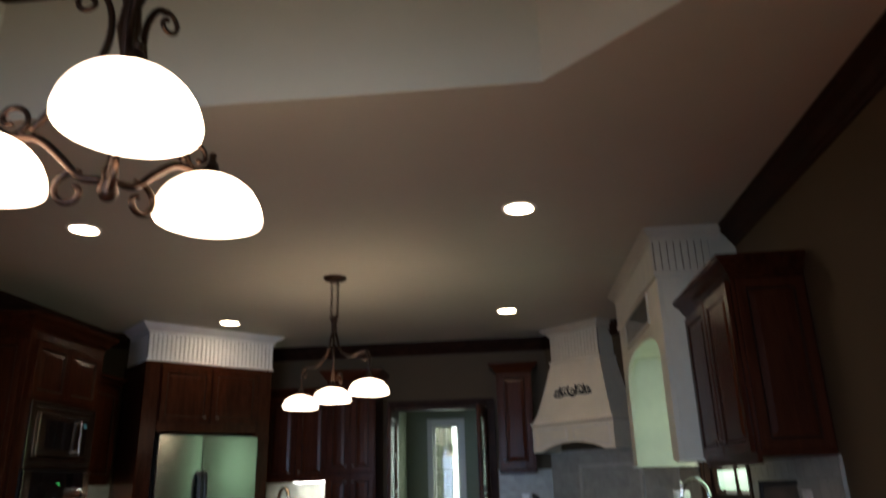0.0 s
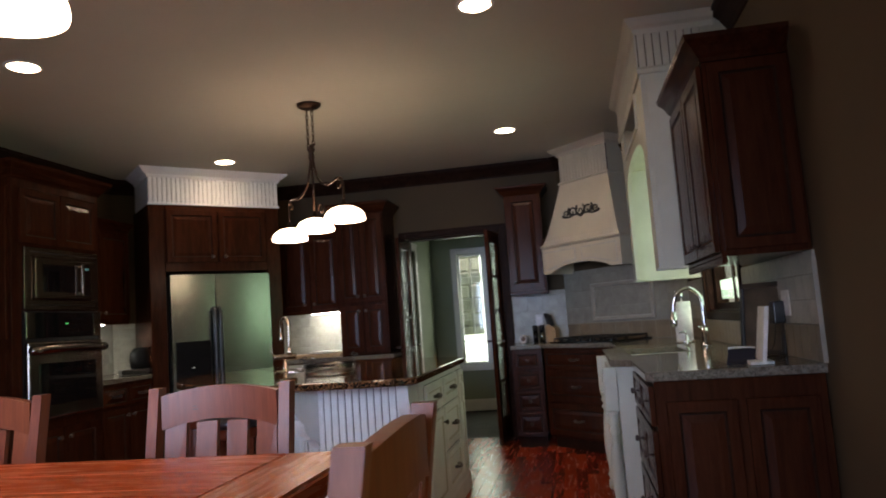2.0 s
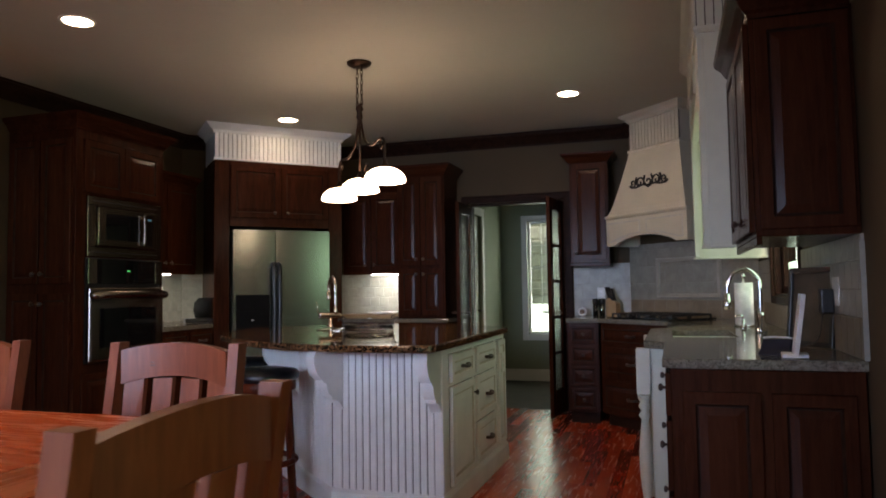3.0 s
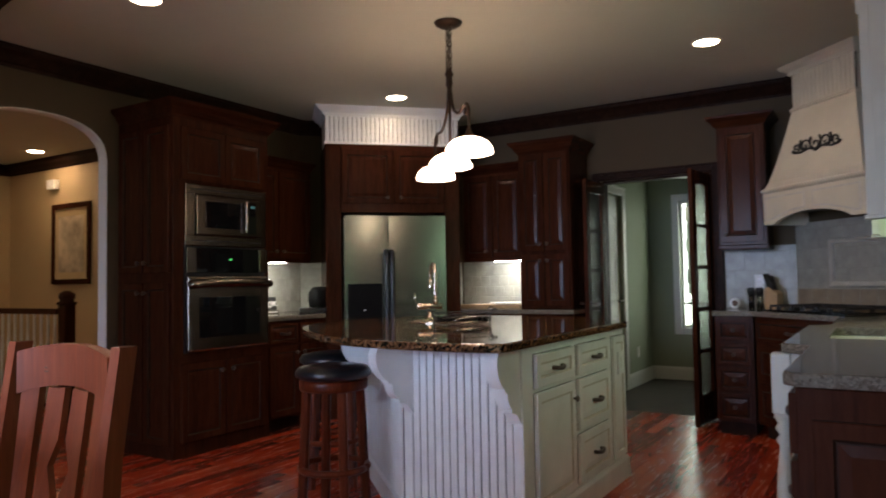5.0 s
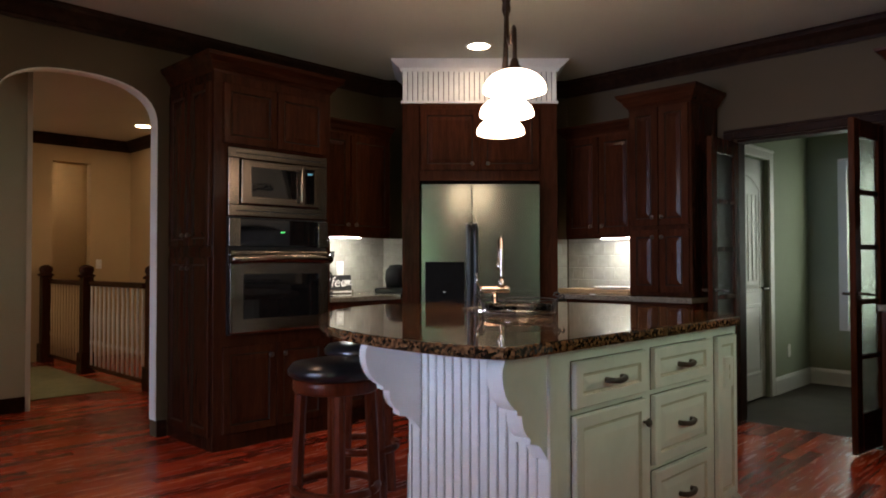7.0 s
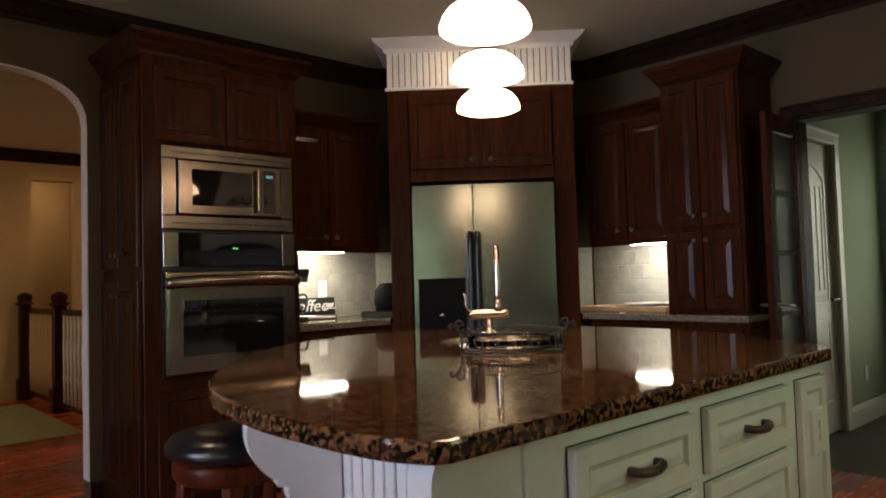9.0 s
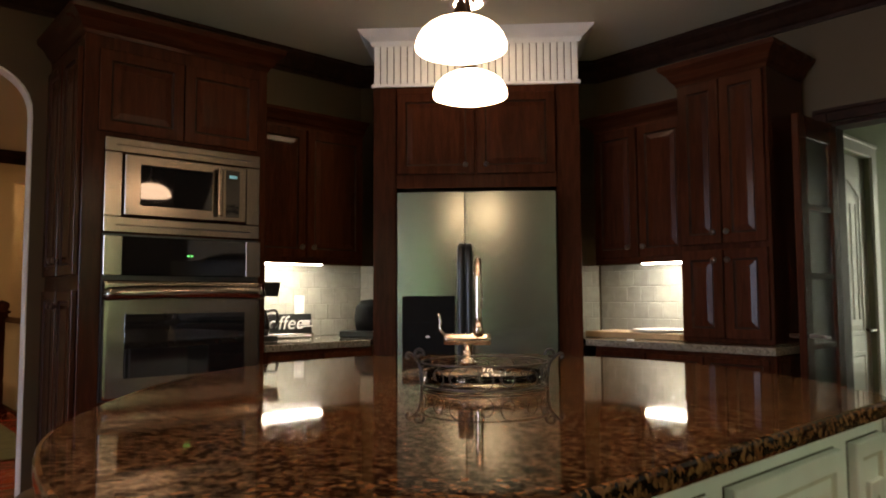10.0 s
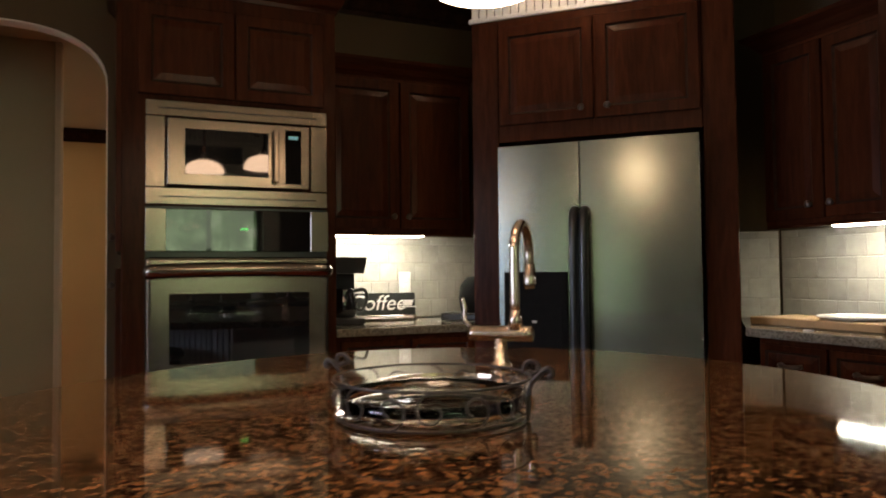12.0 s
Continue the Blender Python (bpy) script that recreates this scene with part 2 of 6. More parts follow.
SEATPAD = paint("tan_seat", (0.30, 0.17, 0.075), 0.6, 0.12, 20.0, 0.2)
NAVY = plain("dark_blue_cloth", (0.007, 0.009, 0.022), 0.8)
SILVERWRAP = metal("foil", (0.75, 0.73, 0.7), 0.2)

# ---- mesh helpers ----


def box(bm, x0, x1, y0, y1, z0, z1, bev=0.0, seg=2):
    m = Matrix.Translation(((x0 + x1) / 2, (y0 + y1) / 2, (z0 + z1) / 2)) @ Matrix.Diagonal((abs(x1 - x0), abs(y1 - y0), abs(z1 - z0), 1))
    vs = bmesh.ops.create_cube(bm, size=1, matrix=m)["verts"]
    if bev:
        es = list({e for v in vs for e in v.link_edges})
        bmesh.ops.bevel(bm, geom=es, offset=bev, segments=seg, affect="EDGES", profile=0.6)
    return bm


def boxes(*specs):
    bm = bmesh.new()
    for s in specs:
        box(bm, *s)
    return bm


def part(name, bm, mat, parent=None, label="", m=None, smooth=False):
    me = bpy.data.meshes.new(name)
    bmesh.ops.recalc_face_normals(bm, faces=bm.faces[:])
    bm.to_mesh(me)
    bm.free()
    for k in mat if isinstance(mat, (list, tuple)) else [mat]:
        me.materials.append(k)
    if smooth:
        me.shade_smooth()
    ob = new(name, me)
    ob.parent = parent
    if m is not None:
        ob.matrix_basis = m
    return tagged(ob, label)


def same_mesh(name, me, parent, m):
    ob = new(name, me)
    ob.parent, ob.matrix_basis = parent, m
    return ob


def thing(name, label, category, m=None, group="", kind=""):
    ob = new(name)
    ob.empty_display_size = 0.05
    if m is not None:
        ob.matrix_basis = m
    return tagged(ob, label, category, group, kind)


def single(name, bm, mat, label, category, m=None, group="", kind="", smooth=False):
    return tagged(part(name, bm, mat, None, label, m, smooth), "", category, group, kind)


def structure(name, bm, mat, label, category="wall", smooth=False):
    return single(name, bm, mat, label, category, None, "", "structure", smooth)


def lathe(profile, seg=24, bm=None, centre=(0, 0, 0)):
    bm = bm or bmesh.new()
    rings = []
    for r, z in profile:
        rings.append([bm.verts.new((centre[0] + r * math.cos(2 * math.pi * k / seg), centre[1] + r * math.sin(2 * math.pi * k / seg), centre[2] + z)) for k in range(seg)])
    for a, b in zip(rings, rings[1:]):
        for k in range(seg):
            bm.faces.new((a[k], a[(k + 1) % seg], b[(k + 1) % seg], b[k]))
    if profile[0][0] > 1e-5:
        bm.faces.new(rings[0][::-1])
    if profile[-1][0] > 1e-5:
        bm.faces.new(rings[-1])
    bmesh.ops.remove_doubles(bm, verts=bm.verts[:], dist=1e-6)
    return bm


def tube(points, radius, seg=8, bm=None, taper=None):
    bm = bm or bmesh.new()
    pts = [Vector(p) for p in points]
    rings, up = [], None
    for i, p in enumerate(pts):
        d = (pts[min(i + 1, len(pts) - 1)] - pts[max(i - 1, 0)]).normalized()
        if up is None:
            up = d.orthogonal().normalized()
        up = (up - d * up.dot(d)).normalized()
        side = d.cross(up)
        r = radius * (taper(i / (len(pts) - 1)) if taper else 1)
        rings.append([bm.verts.new(p + r * (math.cos(2 * math.pi * k / seg) * up + math.sin(2 * math.pi * k / seg) * side)) for k in range(seg)])
    for a, b in zip(rings, rings[1:]):
        for k in range(seg):
            bm.faces.new((a[k], a[(k + 1) % seg], b[(k + 1) % seg], b[k]))
    bm.faces.new(rings[0][::-1])
    bm.faces.new(rings[-1])
    return bm


def smooth_path(points, n=8):
    """A Catmull-Rom run through a few points."""
    p = [Vector(q) for q in points]
    p = [2 * p[0] - p[1], *p, 2 * p[-1] - p[-2]]
    out = []
    for a, b, c, d in zip(p, p[1:], p[2:], p[3:]):
        for k in range(n):
            t = k / n
            out.append(0.5 * (2 * b + (c - a) * t + (2 * a - 5 * b + 4 * c - d) * t * t + (3 * b - a - 3 * c + d) * t ** 3))
    return out + [p[-2]]


def scroll(centre, r0, r1, a0, a1, ux=(1, 0, 0), uz=(0, 0, 1), n=22):
    """A spiral in the plane of ux and uz, angles in degrees."""
    ux, uz = Vector(ux), Vector(uz)
    out = []
    for k in range(n + 1):
        t = k / n
        a, r = radians(a0 + (a1 - a0) * t), r0 + (r1 - r0) * t
        out.append(Vector(centre) + r * (math.cos(a) * ux + math.sin(a) * uz))
    return out


def prism(outline, z0, z1, bm=None):
    """An upright prism over a plan outline."""
    bm = bm or bmesh.new()
    lo = [bm.verts.new((x, y, z0)) for x, y in outline]
    hi = [bm.verts.new((x, y, z1)) for x, y in outline]
    bm.faces.new(lo[::-1])
    bm.faces.new(hi)
    n = len(outline)
    for k in range(n):
        bm.faces.new((lo[k], lo[(k + 1) % n], hi[(k + 1) % n], hi[k]))
    return bm


def slab(outline, y0, y1, bm=None):
    """A prism that stands: the outline is in x and z."""
    bm = bm or bmesh.new()
    a = [bm.verts.new((x, y0, z)) for x, z in outline]
    b = [bm.verts.new((x, y1, z)) for x, z in outline]
    bm.faces.new(a)
    bm.faces.new(b[::-1])
    n = len(outline)
    for k in range(n):
        bm.faces.new((a[k], b[k], b[(k + 1) % n], a[(k + 1) % n]))
    return bm


def molding(path, profile, side=1, closed=False, bm=None):
    """Sweeps a profile of (out, z) along a plan path, mitred; out is to the path's left when side is 1."""
    bm = bm or bmesh.new()
    p = [Vector(q) for q in path]
    n = len(p)
    rings = []
    for i in range(n):
        d0 = (p[i] - p[i - 1]).normalized() if i or closed else None
        d1 = (p[(i + 1) % n] - p[i]).normalized() if i < n - 1 or closed else None
        d0, d1 = d0 or d1, d1 or d0
        n0, n1 = Vector((-d0.y, d0.x)) * side, Vector((-d1.y, d1.x)) * side
        m = (n0 + n1).normalized()
        m = m / max(0.3, m.dot(n0))
        rings.append([bm.verts.new((p[i].x + m.x * o, p[i].y + m.y * o, z)) for o, z in profile])
    k = len(profile)
    for i in range(n if closed else n - 1):
        a, b = rings[i], rings[(i + 1) % n]
        for j in range(k):
            bm.faces.new((a[j], a[(j + 1) % k], b[(j + 1) % k], b[j]))
    if not closed:
        bm.faces.new(rings[0])
        bm.faces.new(rings[-1][::-1])
    return bm


CROWN = ((0, 0), (0, -0.13), (0.012, -0.13), (0.018, -0.11), (0.03, -0.10), (0.055, -0.06), (0.085, -0.035), (0.09, -0.02), (0.10, -0.018), (0.10, 0))


def crown_profile(z, s=1.0):
    return [(o * s, z + h * s) for o, h in CROWN]


def ring_panel(w, h, t=0.02, stile=0.055, flat=False, top=None):
    """A framed door or drawer front in x and z with a raised field; front at y = 0, back at y = t. The groove is slot 1."""
    bm = bmesh.new()
    rings = [(0, t), (0, 0.003), (0.003, 0)]
    rings += [(stile - 0.006, 0), (stile, 0.007), (stile + 0.006, 0.007)]
    rings += [] if flat else [(stile + 0.034, 0.0015)]
    loops = []
    for k, (i, y) in enumerate(rings):
        x0, x1, z0, z1 = i, w - i, i, h - i
        if top and k >= 3:
            arc = [(x0 + (x1 - x0) * j / 8, z1 - top + top * math.sin(math.pi * j / 8)) for j in range(9)]
            pts = [(x0, z0), (x1, z0)] + arc[::-1]
        elif top:
            pts = [(x0, z0), (x1, z0)] + [(x1 - (x1 - x0) * j / 8, z1) for j in range(9)]
        else:
            pts = [(x0, z0), (x1, z0), (x1, z1), (x0, z1)]
        loops.append([bm.verts.new((x, y, z)) for x, z in pts])
    n = len(loops[0])
    for k, (a, b) in enumerate(zip(loops, loops[1:])):
        for j in range(n):
            f = bm.faces.new((a[j], a[(j + 1) % n], b[(j + 1) % n], b[j]))
            f.material_index = 1 if k in (3, 4) else 0
    bm.faces.new(loops[-1])
    bm.faces.new(loops[0][::-1])
    return bm


def knob_bm():
    bm = lathe([(0.006, 0), (0.006, 0.012), (0.015, 0.018), (0.016, 0.024), (0.010, 0.030), (0, 0.031)], 14)
    bmesh.ops.rotate(bm, verts=bm.verts[:], cent=(0, 0, 0), matrix=Matrix.Rotation(radians(90), 3, "X"))
    return bm


def pull_bm(w=0.085):
    bm = bmesh.new()
    pts = [(-w / 2, 0, 0), (-w / 2, -0.018, 0), (-w / 4, -0.026, -0.003), (0, -0.028, -0.004), (w / 4, -0.026, -0.003), (w / 2, -0.018, 0), (w / 2, 0, 0)]
    return tube(smooth_path(pts, 4), 0.0105, 8, bm)


def front(kind, parent, x0, x1, z0, z1, mats, grip="knob", gx=None, gz=None, gmat=None, top=None, flat=False):
    """A door or drawer front on the body's face at local y = 0, with its knob or pull."""
    w, h = x1 - x0, z1 - z0
    stile = 0.055 if min(w, h) > 0.2 else 0.032
    ob = part(kind, ring_panel(w, h, 0.02, stile, flat, top), mats, parent, "", pose(x0, -0.021, z0))
    if grip:
        gx = w / 2 if gx is None else gx
        gz = h / 2 if gz is None else gz
        part("handle" if grip == "pull" else "knob", pull_bm() if grip == "pull" else knob_bm(), gmat or BRONZE, ob, "dark bronze " + grip, pose(gx, 0.001, gz), True)
    return ob


def boards(parent, m, x0, x1, z0, z1, pitch, mat, back):
    """Beaded boards side by side on a dark backing; front towards local -y."""
    n = max(1, round((x1 - x0) / pitch))
    p = (x1 - x0) / n
    part("backing", boxes((x0, x1, 0.004, 0.012, z0, z1)), back, parent, "", m)
    bm = bmesh.new()
    g = 0.003
    out = [(g, 0.004), (g, -0.002), (g + 0.003, -0.005), (p - g - 0.003, -0.005), (p - g, -0.002), (p - g, 0.004)]
    a = [bm.verts.new((x, y, z0)) for x, y in out]
    b = [bm.verts.new((x, y, z1)) for x, y in out]
    for k in range(5):
        bm.faces.new((a[k], a[k + 1], b[k + 1], b[k]))
    bm.faces.new(a[::-1])
    bm.faces.new(b)
    first = part("board", bm, mat, parent, "", m @ pose(x0, 0, 0))
    for k in range(1, n):
        same_mesh("board", first.data, parent, m @ pose(x0 + k * p, 0, 0))


def tiles(parent, m, w, h, tw, th, mat, gap=0.004, stagger=True, accent=None):
    """Wall tiles with rounded edges on a recessed bed; front towards local -y."""
    part("grout_bed", boxes((0, w, -0.0022, 0.008, 0, h)), GROUT, parent, "", m)
    made = {}
    rows = math.ceil(h / th - 0.01)
    for r in range(rows):
        z0, z1 = r * th, min(h, (r + 1) * th)
        x = -tw / 2 if stagger and r % 2 else 0.0
        while x < w - 0.01:
            a, b = max(0, x), min(w, x + tw)
            if b - a > 0.012 and z1 - z0 > 0.012:
                use = accent[1] if accent and r == accent[0] else mat
                key = (round(b - a, 3), round(z1 - z0, 3), use.name)
                if key not in made:
                    bm = boxes((gap / 2, b - a - gap / 2, -0.004, 0.004, gap / 2, z1 - z0 - gap / 2, 0.002, 1))
                    me = bpy.data.meshes.new("tile")
                    bm.to_mesh(me)
                    bm.free()
                    me.materials.append(use)
                    made[key] = me
                same_mesh("tile", made[key], parent, m @ pose(a, 0, z0))
            x += tw

# ---- structure ----
H = 2.74
XW, XE, YN, YS = -2.74, 2.46, 7.42, -1.7


def filled(outer, hole, z0, z1):
    """A flat plate with a hole in it."""
    bm = bmesh.new()
    es = []
    for loop in (outer, hole):
        vs = [bm.verts.new((x, y, z0)) for x, y in loop]
        es += [bm.edges.new((vs[k], vs[(k + 1) % len(vs)])) for k in range(len(vs))]
    bmesh.ops.triangle_fill(bm, edges=es, use_beauty=True)
    got = bmesh.ops.extrude_face_region(bm, geom=bm.faces[:])["geom"]
    bmesh.ops.translate(bm, verts=[g for g in got if isinstance(g, bmesh.types.BMVert)], vec=(0, 0, z1 - z0))
    return bm


OCT = [(0.1 + sx * x, 1.375 + sy * y) for sx, sy, x, y in (
    (1, 1, 1.14, 0.975), (1, 1, 1.70, 0.42), (1, -1, 1.70, 0.42), (1, -1, 1.14, 0.975),
    (-1, -1, 1.14, 0.975), (-1, -1, 1.70, 0.42), (-1, 1, 1.70, 0.42), (-1, 1, 1.14, 0.975))]
structure("ceiling", filled([(XW - 0.1, YS - 0.1), (XE + 0.1, YS - 0.1), (XE + 0.1, YN + 0.1), (XW - 0.1, YN + 0.1)], OCT, H, H + 0.06), CEIL, "off-white painted ceiling with an octagonal tray over the table", "ceiling")
structure("tray_wall", molding(OCT, [(-0.004, H - 0.001), (-0.004, 3.32), (0.04, 3.32), (0.04, H + 0.061), (-0.0005, H + 0.061), (-0.0005, H - 0.001)], 1, True), TRAYPAINT, "pale green painted upright faces of the ceiling tray", "ceiling")
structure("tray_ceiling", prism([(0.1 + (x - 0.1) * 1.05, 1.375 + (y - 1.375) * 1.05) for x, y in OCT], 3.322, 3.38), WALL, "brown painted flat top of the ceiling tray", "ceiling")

structure("wall_east", boxes((XE, 2.6, YS - 0.14, -1.6, 0, H), (XE, 2.6, 1.2, 4.56, 0, H), (XE, 2.6, -1.6, 1.2, 2.2, H), (XE, 2.6, 5.64, YN + 0.14, 0, H), (XE, 2.6, 4.56, 5.64, 0, 1.12), (XE, 2.6, 4.56, 5.64, 2.14, H)), WALL, "olive-brown painted wall with the window over the sink")
structure("wall_north", boxes((XW - 0.14, -0.145, YN, 7.56, 0, H), (0.82, XE, YN, 7.56, 0, H), (-0.145, 0.82, YN, 7.56, 2.06, H)), WALL, "olive-brown painted wall with the opening to the back entry")
structure("wall_south", boxes((XW - 0.14, -1.70, YS - 0.14, YS, 0, H), (1.40, XE, YS - 0.14, YS, 0, H), (-1.70, 1.40, YS - 0.14, YS, 0, 0.5), (-1.70, 1.40, YS - 0.14, YS, 2.35, H)), WALL, "olive-brown painted wall with a wide dining window")
structure("wall_northwest", prism([(XW - 0.01, 6.25), (-1.60, YN + 0.01), (XW - 0.01, YN + 0.01)], 0, H), WALL, "olive-brown painted slanted corner wall behind the refrigerator")
structure("wall_northeast", prism([(1.44, YN + 0.01), (XE + 0.01, 6.40), (XE + 0.01, YN + 0.01)], 0, H), WALL, "olive-brown painted slanted corner wall behind the cooktop")

AY0, AY1, ASP, ATOP = 3.30, 4.265, 2.08, 2.365


def arch_points(a0, a1, spring, top, n=20):
    c, r = (a0 + a1) / 2, (a1 - a0) / 2
    return [(c - r * math.copysign(abs(math.cos(math.pi * k / n)) ** 0.8, math.cos(math.pi * k / n)), spring + (top - spring) * math.sin(math.pi * k / n) ** 0.8) for k in range(n + 1)]


arc = arch_points(AY0, AY1, ASP, ATOP)
west = [(YS - 0.14, 0), (AY0, 0), *arc, (AY1, 0), (YN, 0), (YN, H), (YS - 0.14, H)]
tagged(part("wall_west", slab(west, 0, 0.10), WALL, None, "olive-brown painted wall with an arched opening to the hall", pose(XW, 0, 0, 0, 0, 90)), "", "wall", "", "structure")
bm = bmesh.new()
edge = [(AY0, 0.11), *arc, (AY1, 0.11)]
ins = [(AY0 + 0.006, 0.11)] + [(y + 0.006 * (1 if y < 3.6 else -1 if y > 4.05 else 0), z - 0.006) for y, z in arc] + [(AY1 - 0.006, 0.11)]
lp = [[bm.verts.new((y, o, z)) for y, z in pts] for pts, o in ((edge, 0.002), (ins, 0.002), (ins, 0.098), (edge, 0.098))]
for a, b in zip(lp, lp[1:] + lp[:1]):
    for k in range(len(edge) - 1):
        bm.faces.new((a[k], a[k + 1], b[k + 1], b[k]))
tagged(part("arch_lining", bm, TRIMWHITE, None, "pale plastered inner face of the arched opening", pose(XW, 0, 0, 0, 0, 90)), "", "trim", "", "structure")

structure("wall_post", boxes((-2.04, -1.90, 2.965, 3.10, 0, H - 0.001)), WALL, "olive-brown painted post between dining area and hall arch")
structure("crown_molding", molding([(XW, YS), (XW, 6.25), (-1.60, YN), (1.44, YN), (XE, 6.40), (XE, YS)], crown_profile(H - 0.002), -1), TRIM, "dark-stained wooden crown molding along the ceiling", "trim")
bb = [(0, 0), (0, 0.11), (0.008, 0.11), (0.014, 0.095), (0.014, 0)]
structure("baseboard", molding([(XW, YS), (XW, AY0)], bb, -1, bm=molding([(XW, AY1), (XW, 4.33)], bb, -1, bm=molding([(XE, 3.24), (XE, YS), (XW, YS)], bb, -1))), TRIM, "dark-stained wooden baseboard", "trim")
POST = [(-2.04, 2.965), (-1.90, 2.965), (-1.90, 3.10), (-2.04, 3.10)]
structure("baseboard_post", molding(POST, bb, -1, True), TRIM, "dark-stained wooden baseboard round the post", "trim")
structure("crown_molding_post", molding(POST, crown_profile(H - 0.002, 0.7), -1, True), TRIM, "dark-stained crown molding round the post", "trim")
structure("floor", boxes((XW - 0.1, 2.6, YS - 0.14, 7.49, -0.14, -0.013), (-7.7, XW - 0.101, 1.1, 6.14, -0.14, -0.013)), TRIM, "dark subfloor under glossy red-brown hardwood planks", "floor")
structure("floor_entry", boxes((-0.5, 2.4, 7.49, 9.8, -0.14, -0.004)), SLATE, "dark slate-coloured floor of the back entry", "floor")

# hall beyond the arch
structure("wall_hall_west", boxes((-7.56, -7.42, 5.46, 6.09, 0, H), (-7.56, -7.42, 1.1, 5.02, 0, H), (-7.56, -7.42, 5.02, 5.46, 2.42, H)), HALLWALL, "tan painted far wall of the hall with a passage")
structure("wall_passage", boxes((-8.7, -8.6, 4.4, 6.09, 0, H), (-8.6, -7.56, 4.4, 4.5, 0, H), (-8.6, -7.56, 5.99, 6.09, 0, H)), HALLWALL, "tan painted walls of the passage off the hall")
structure("floor_passage", boxes((-8.7, -7.6, 4.4, 6.09, -0.14, -0.002)), TRIM, "dark wooden floor of the passage", "floor")
structure("ceiling_passage", boxes((-8.7, -7.56, 4.4, 6.09, H, H + 0.06)), CEIL, "off-white painted passage ceiling", "ceiling")
structure("wall_hall_north", boxes((-7.42, XW - 0.099, 5.95, 6.09, 0, H)), HALLWALL, "tan painted hall wall with a framed print")
structure("wall_hall_south", boxes((-7.42, -6.7, 1.1, 1.24, 0, H), (-5.0, XW - 0.099, 1.1, 1.24, 0, H), (-6.7, -5.0, 1.1, 1.24, 0, 0.4), (-6.7, -5.0, 1.1, 1.24, 2.3, H)), HALLWALL, "tan painted hall wall with an added, unseen window")
# the stub's daylight comes from its lightened paint
structure("wall_hall_stub", boxes((-4.44, -4.3, 1.24, 3.93, 0, H)), STUBWALL_LIT, "grey-green painted wall end in the hall")
structure("wall_stub_trim", boxes((-4.447, -4.293, 3.90, 3.938, 0, H, 0.003, 1)), TRIMWHITE, "white corner trim on the grey-green wall", "trim")
structure("wall_stub_baseboard", boxes((-4.298, -4.284, 1.24, 3.90, 0, 0.12, 0.004, 1)), TRIM, "dark wooden baseboard under the grey-green wall", "trim")
structure("ceiling_hall", boxes((-7.69, XW - 0.1, 1.1, 6.14, H, H + 0.06)), CEIL, "off-white painted hall ceiling", "ceiling")
structure("crown_molding_hall", molding([(-7.42, 1.24), (-7.42, 5.95), (XW - 0.14, 5.95)], crown_profile(H - 0.002), -1), TRIM, "dark-stained crown molding in the hall", "trim")

# back entry beyond the french doors
structure("wall_entry_west", boxes((-0.47, -0.33, 7.56, 7.74, 0, H), (-0.47, -0.33, 8.58, 9.76, 0, H), (-0.47, -0.33, 7.74, 8.58, 2.05, H), (-0.62, -0.47, 7.56, 9.76, 0, H)), MUDWALL, "sage-green painted wall of the back entry")
structure("wall_entry_north", boxes((-0.33, 0.02, 9.62, 9.76, 0, H), (0.36, 2.34, 9.62, 9.76, 0, H), (0.02, 0.36, 9.62, 9.76, 0, 0.60), (0.02, 0.36, 9.62, 9.76, 2.06, H)), MUDWALL, "sage-green painted wall with a tall narrow window")
structure("wall_entry_east", boxes((2.2, 2.34, 7.56, 9.62, 0, H)), MUDWALL, "sage-green painted wall of the back entry")
structure("ceiling_entry", boxes((-0.5, 2.34, 7.5, 9.76, H, H + 0.06)), CEIL, "off-white painted ceiling of the back entry", "ceiling")
wb = [(0, 0), (0, 0.15), (0.006, 0.15), (0.016, 0.12), (0.018, 0)]
structure("baseboard_entry", molding([(-0.33, 8.68), (-0.33, 9.62), (2.2, 9.62)], wb, -1), TRIMWHITE, "white painted baseboard in the back entry", "trim")

# outdoors
structure("ground", boxes((-60, 60, -60, 70, -0.5, -0.3)), paint("lawn", (0.06, 0.10, 0.03), 0.95, 0.3, 2.0, 0.5), "grassy ground outside the house", "ground")
structure("backdrop_north", boxes((-3, 4, 13.0, 13.1, -0.3, 6)), DAY, "bright hazy daylight outside the entry window", "backdrop")
structure("backdrop_east", boxes((7.0, 7.1, -6, 11, -0.3, 6)), TREES, "bright sunlit trees outside the sink window", "backdrop")
bm = bmesh.new()
for r in range(14):
    for c in range(2):
        w0 = 0.02 * ((r * 7 + c * 3) % 3)
        box(bm, -0.12 + c * 0.16 + w0 * (1 if c else 0) - (0.02 if r % 2 else 0), 0.03 + c * 0.16 - (0.02 if r % 2 else 0), 10.6, 10.8, -0.3 + r * 0.2, -0.115 + r * 0.2, 0.02, 1)
box(bm, -0.13, 0.18, 10.64, 10.76, -0.3, 2.48)
single("stone_pillar", bm, FIELDSTONE, "grey-beige fieldstone pillar outside the entry window", "pillar", kind="structure")

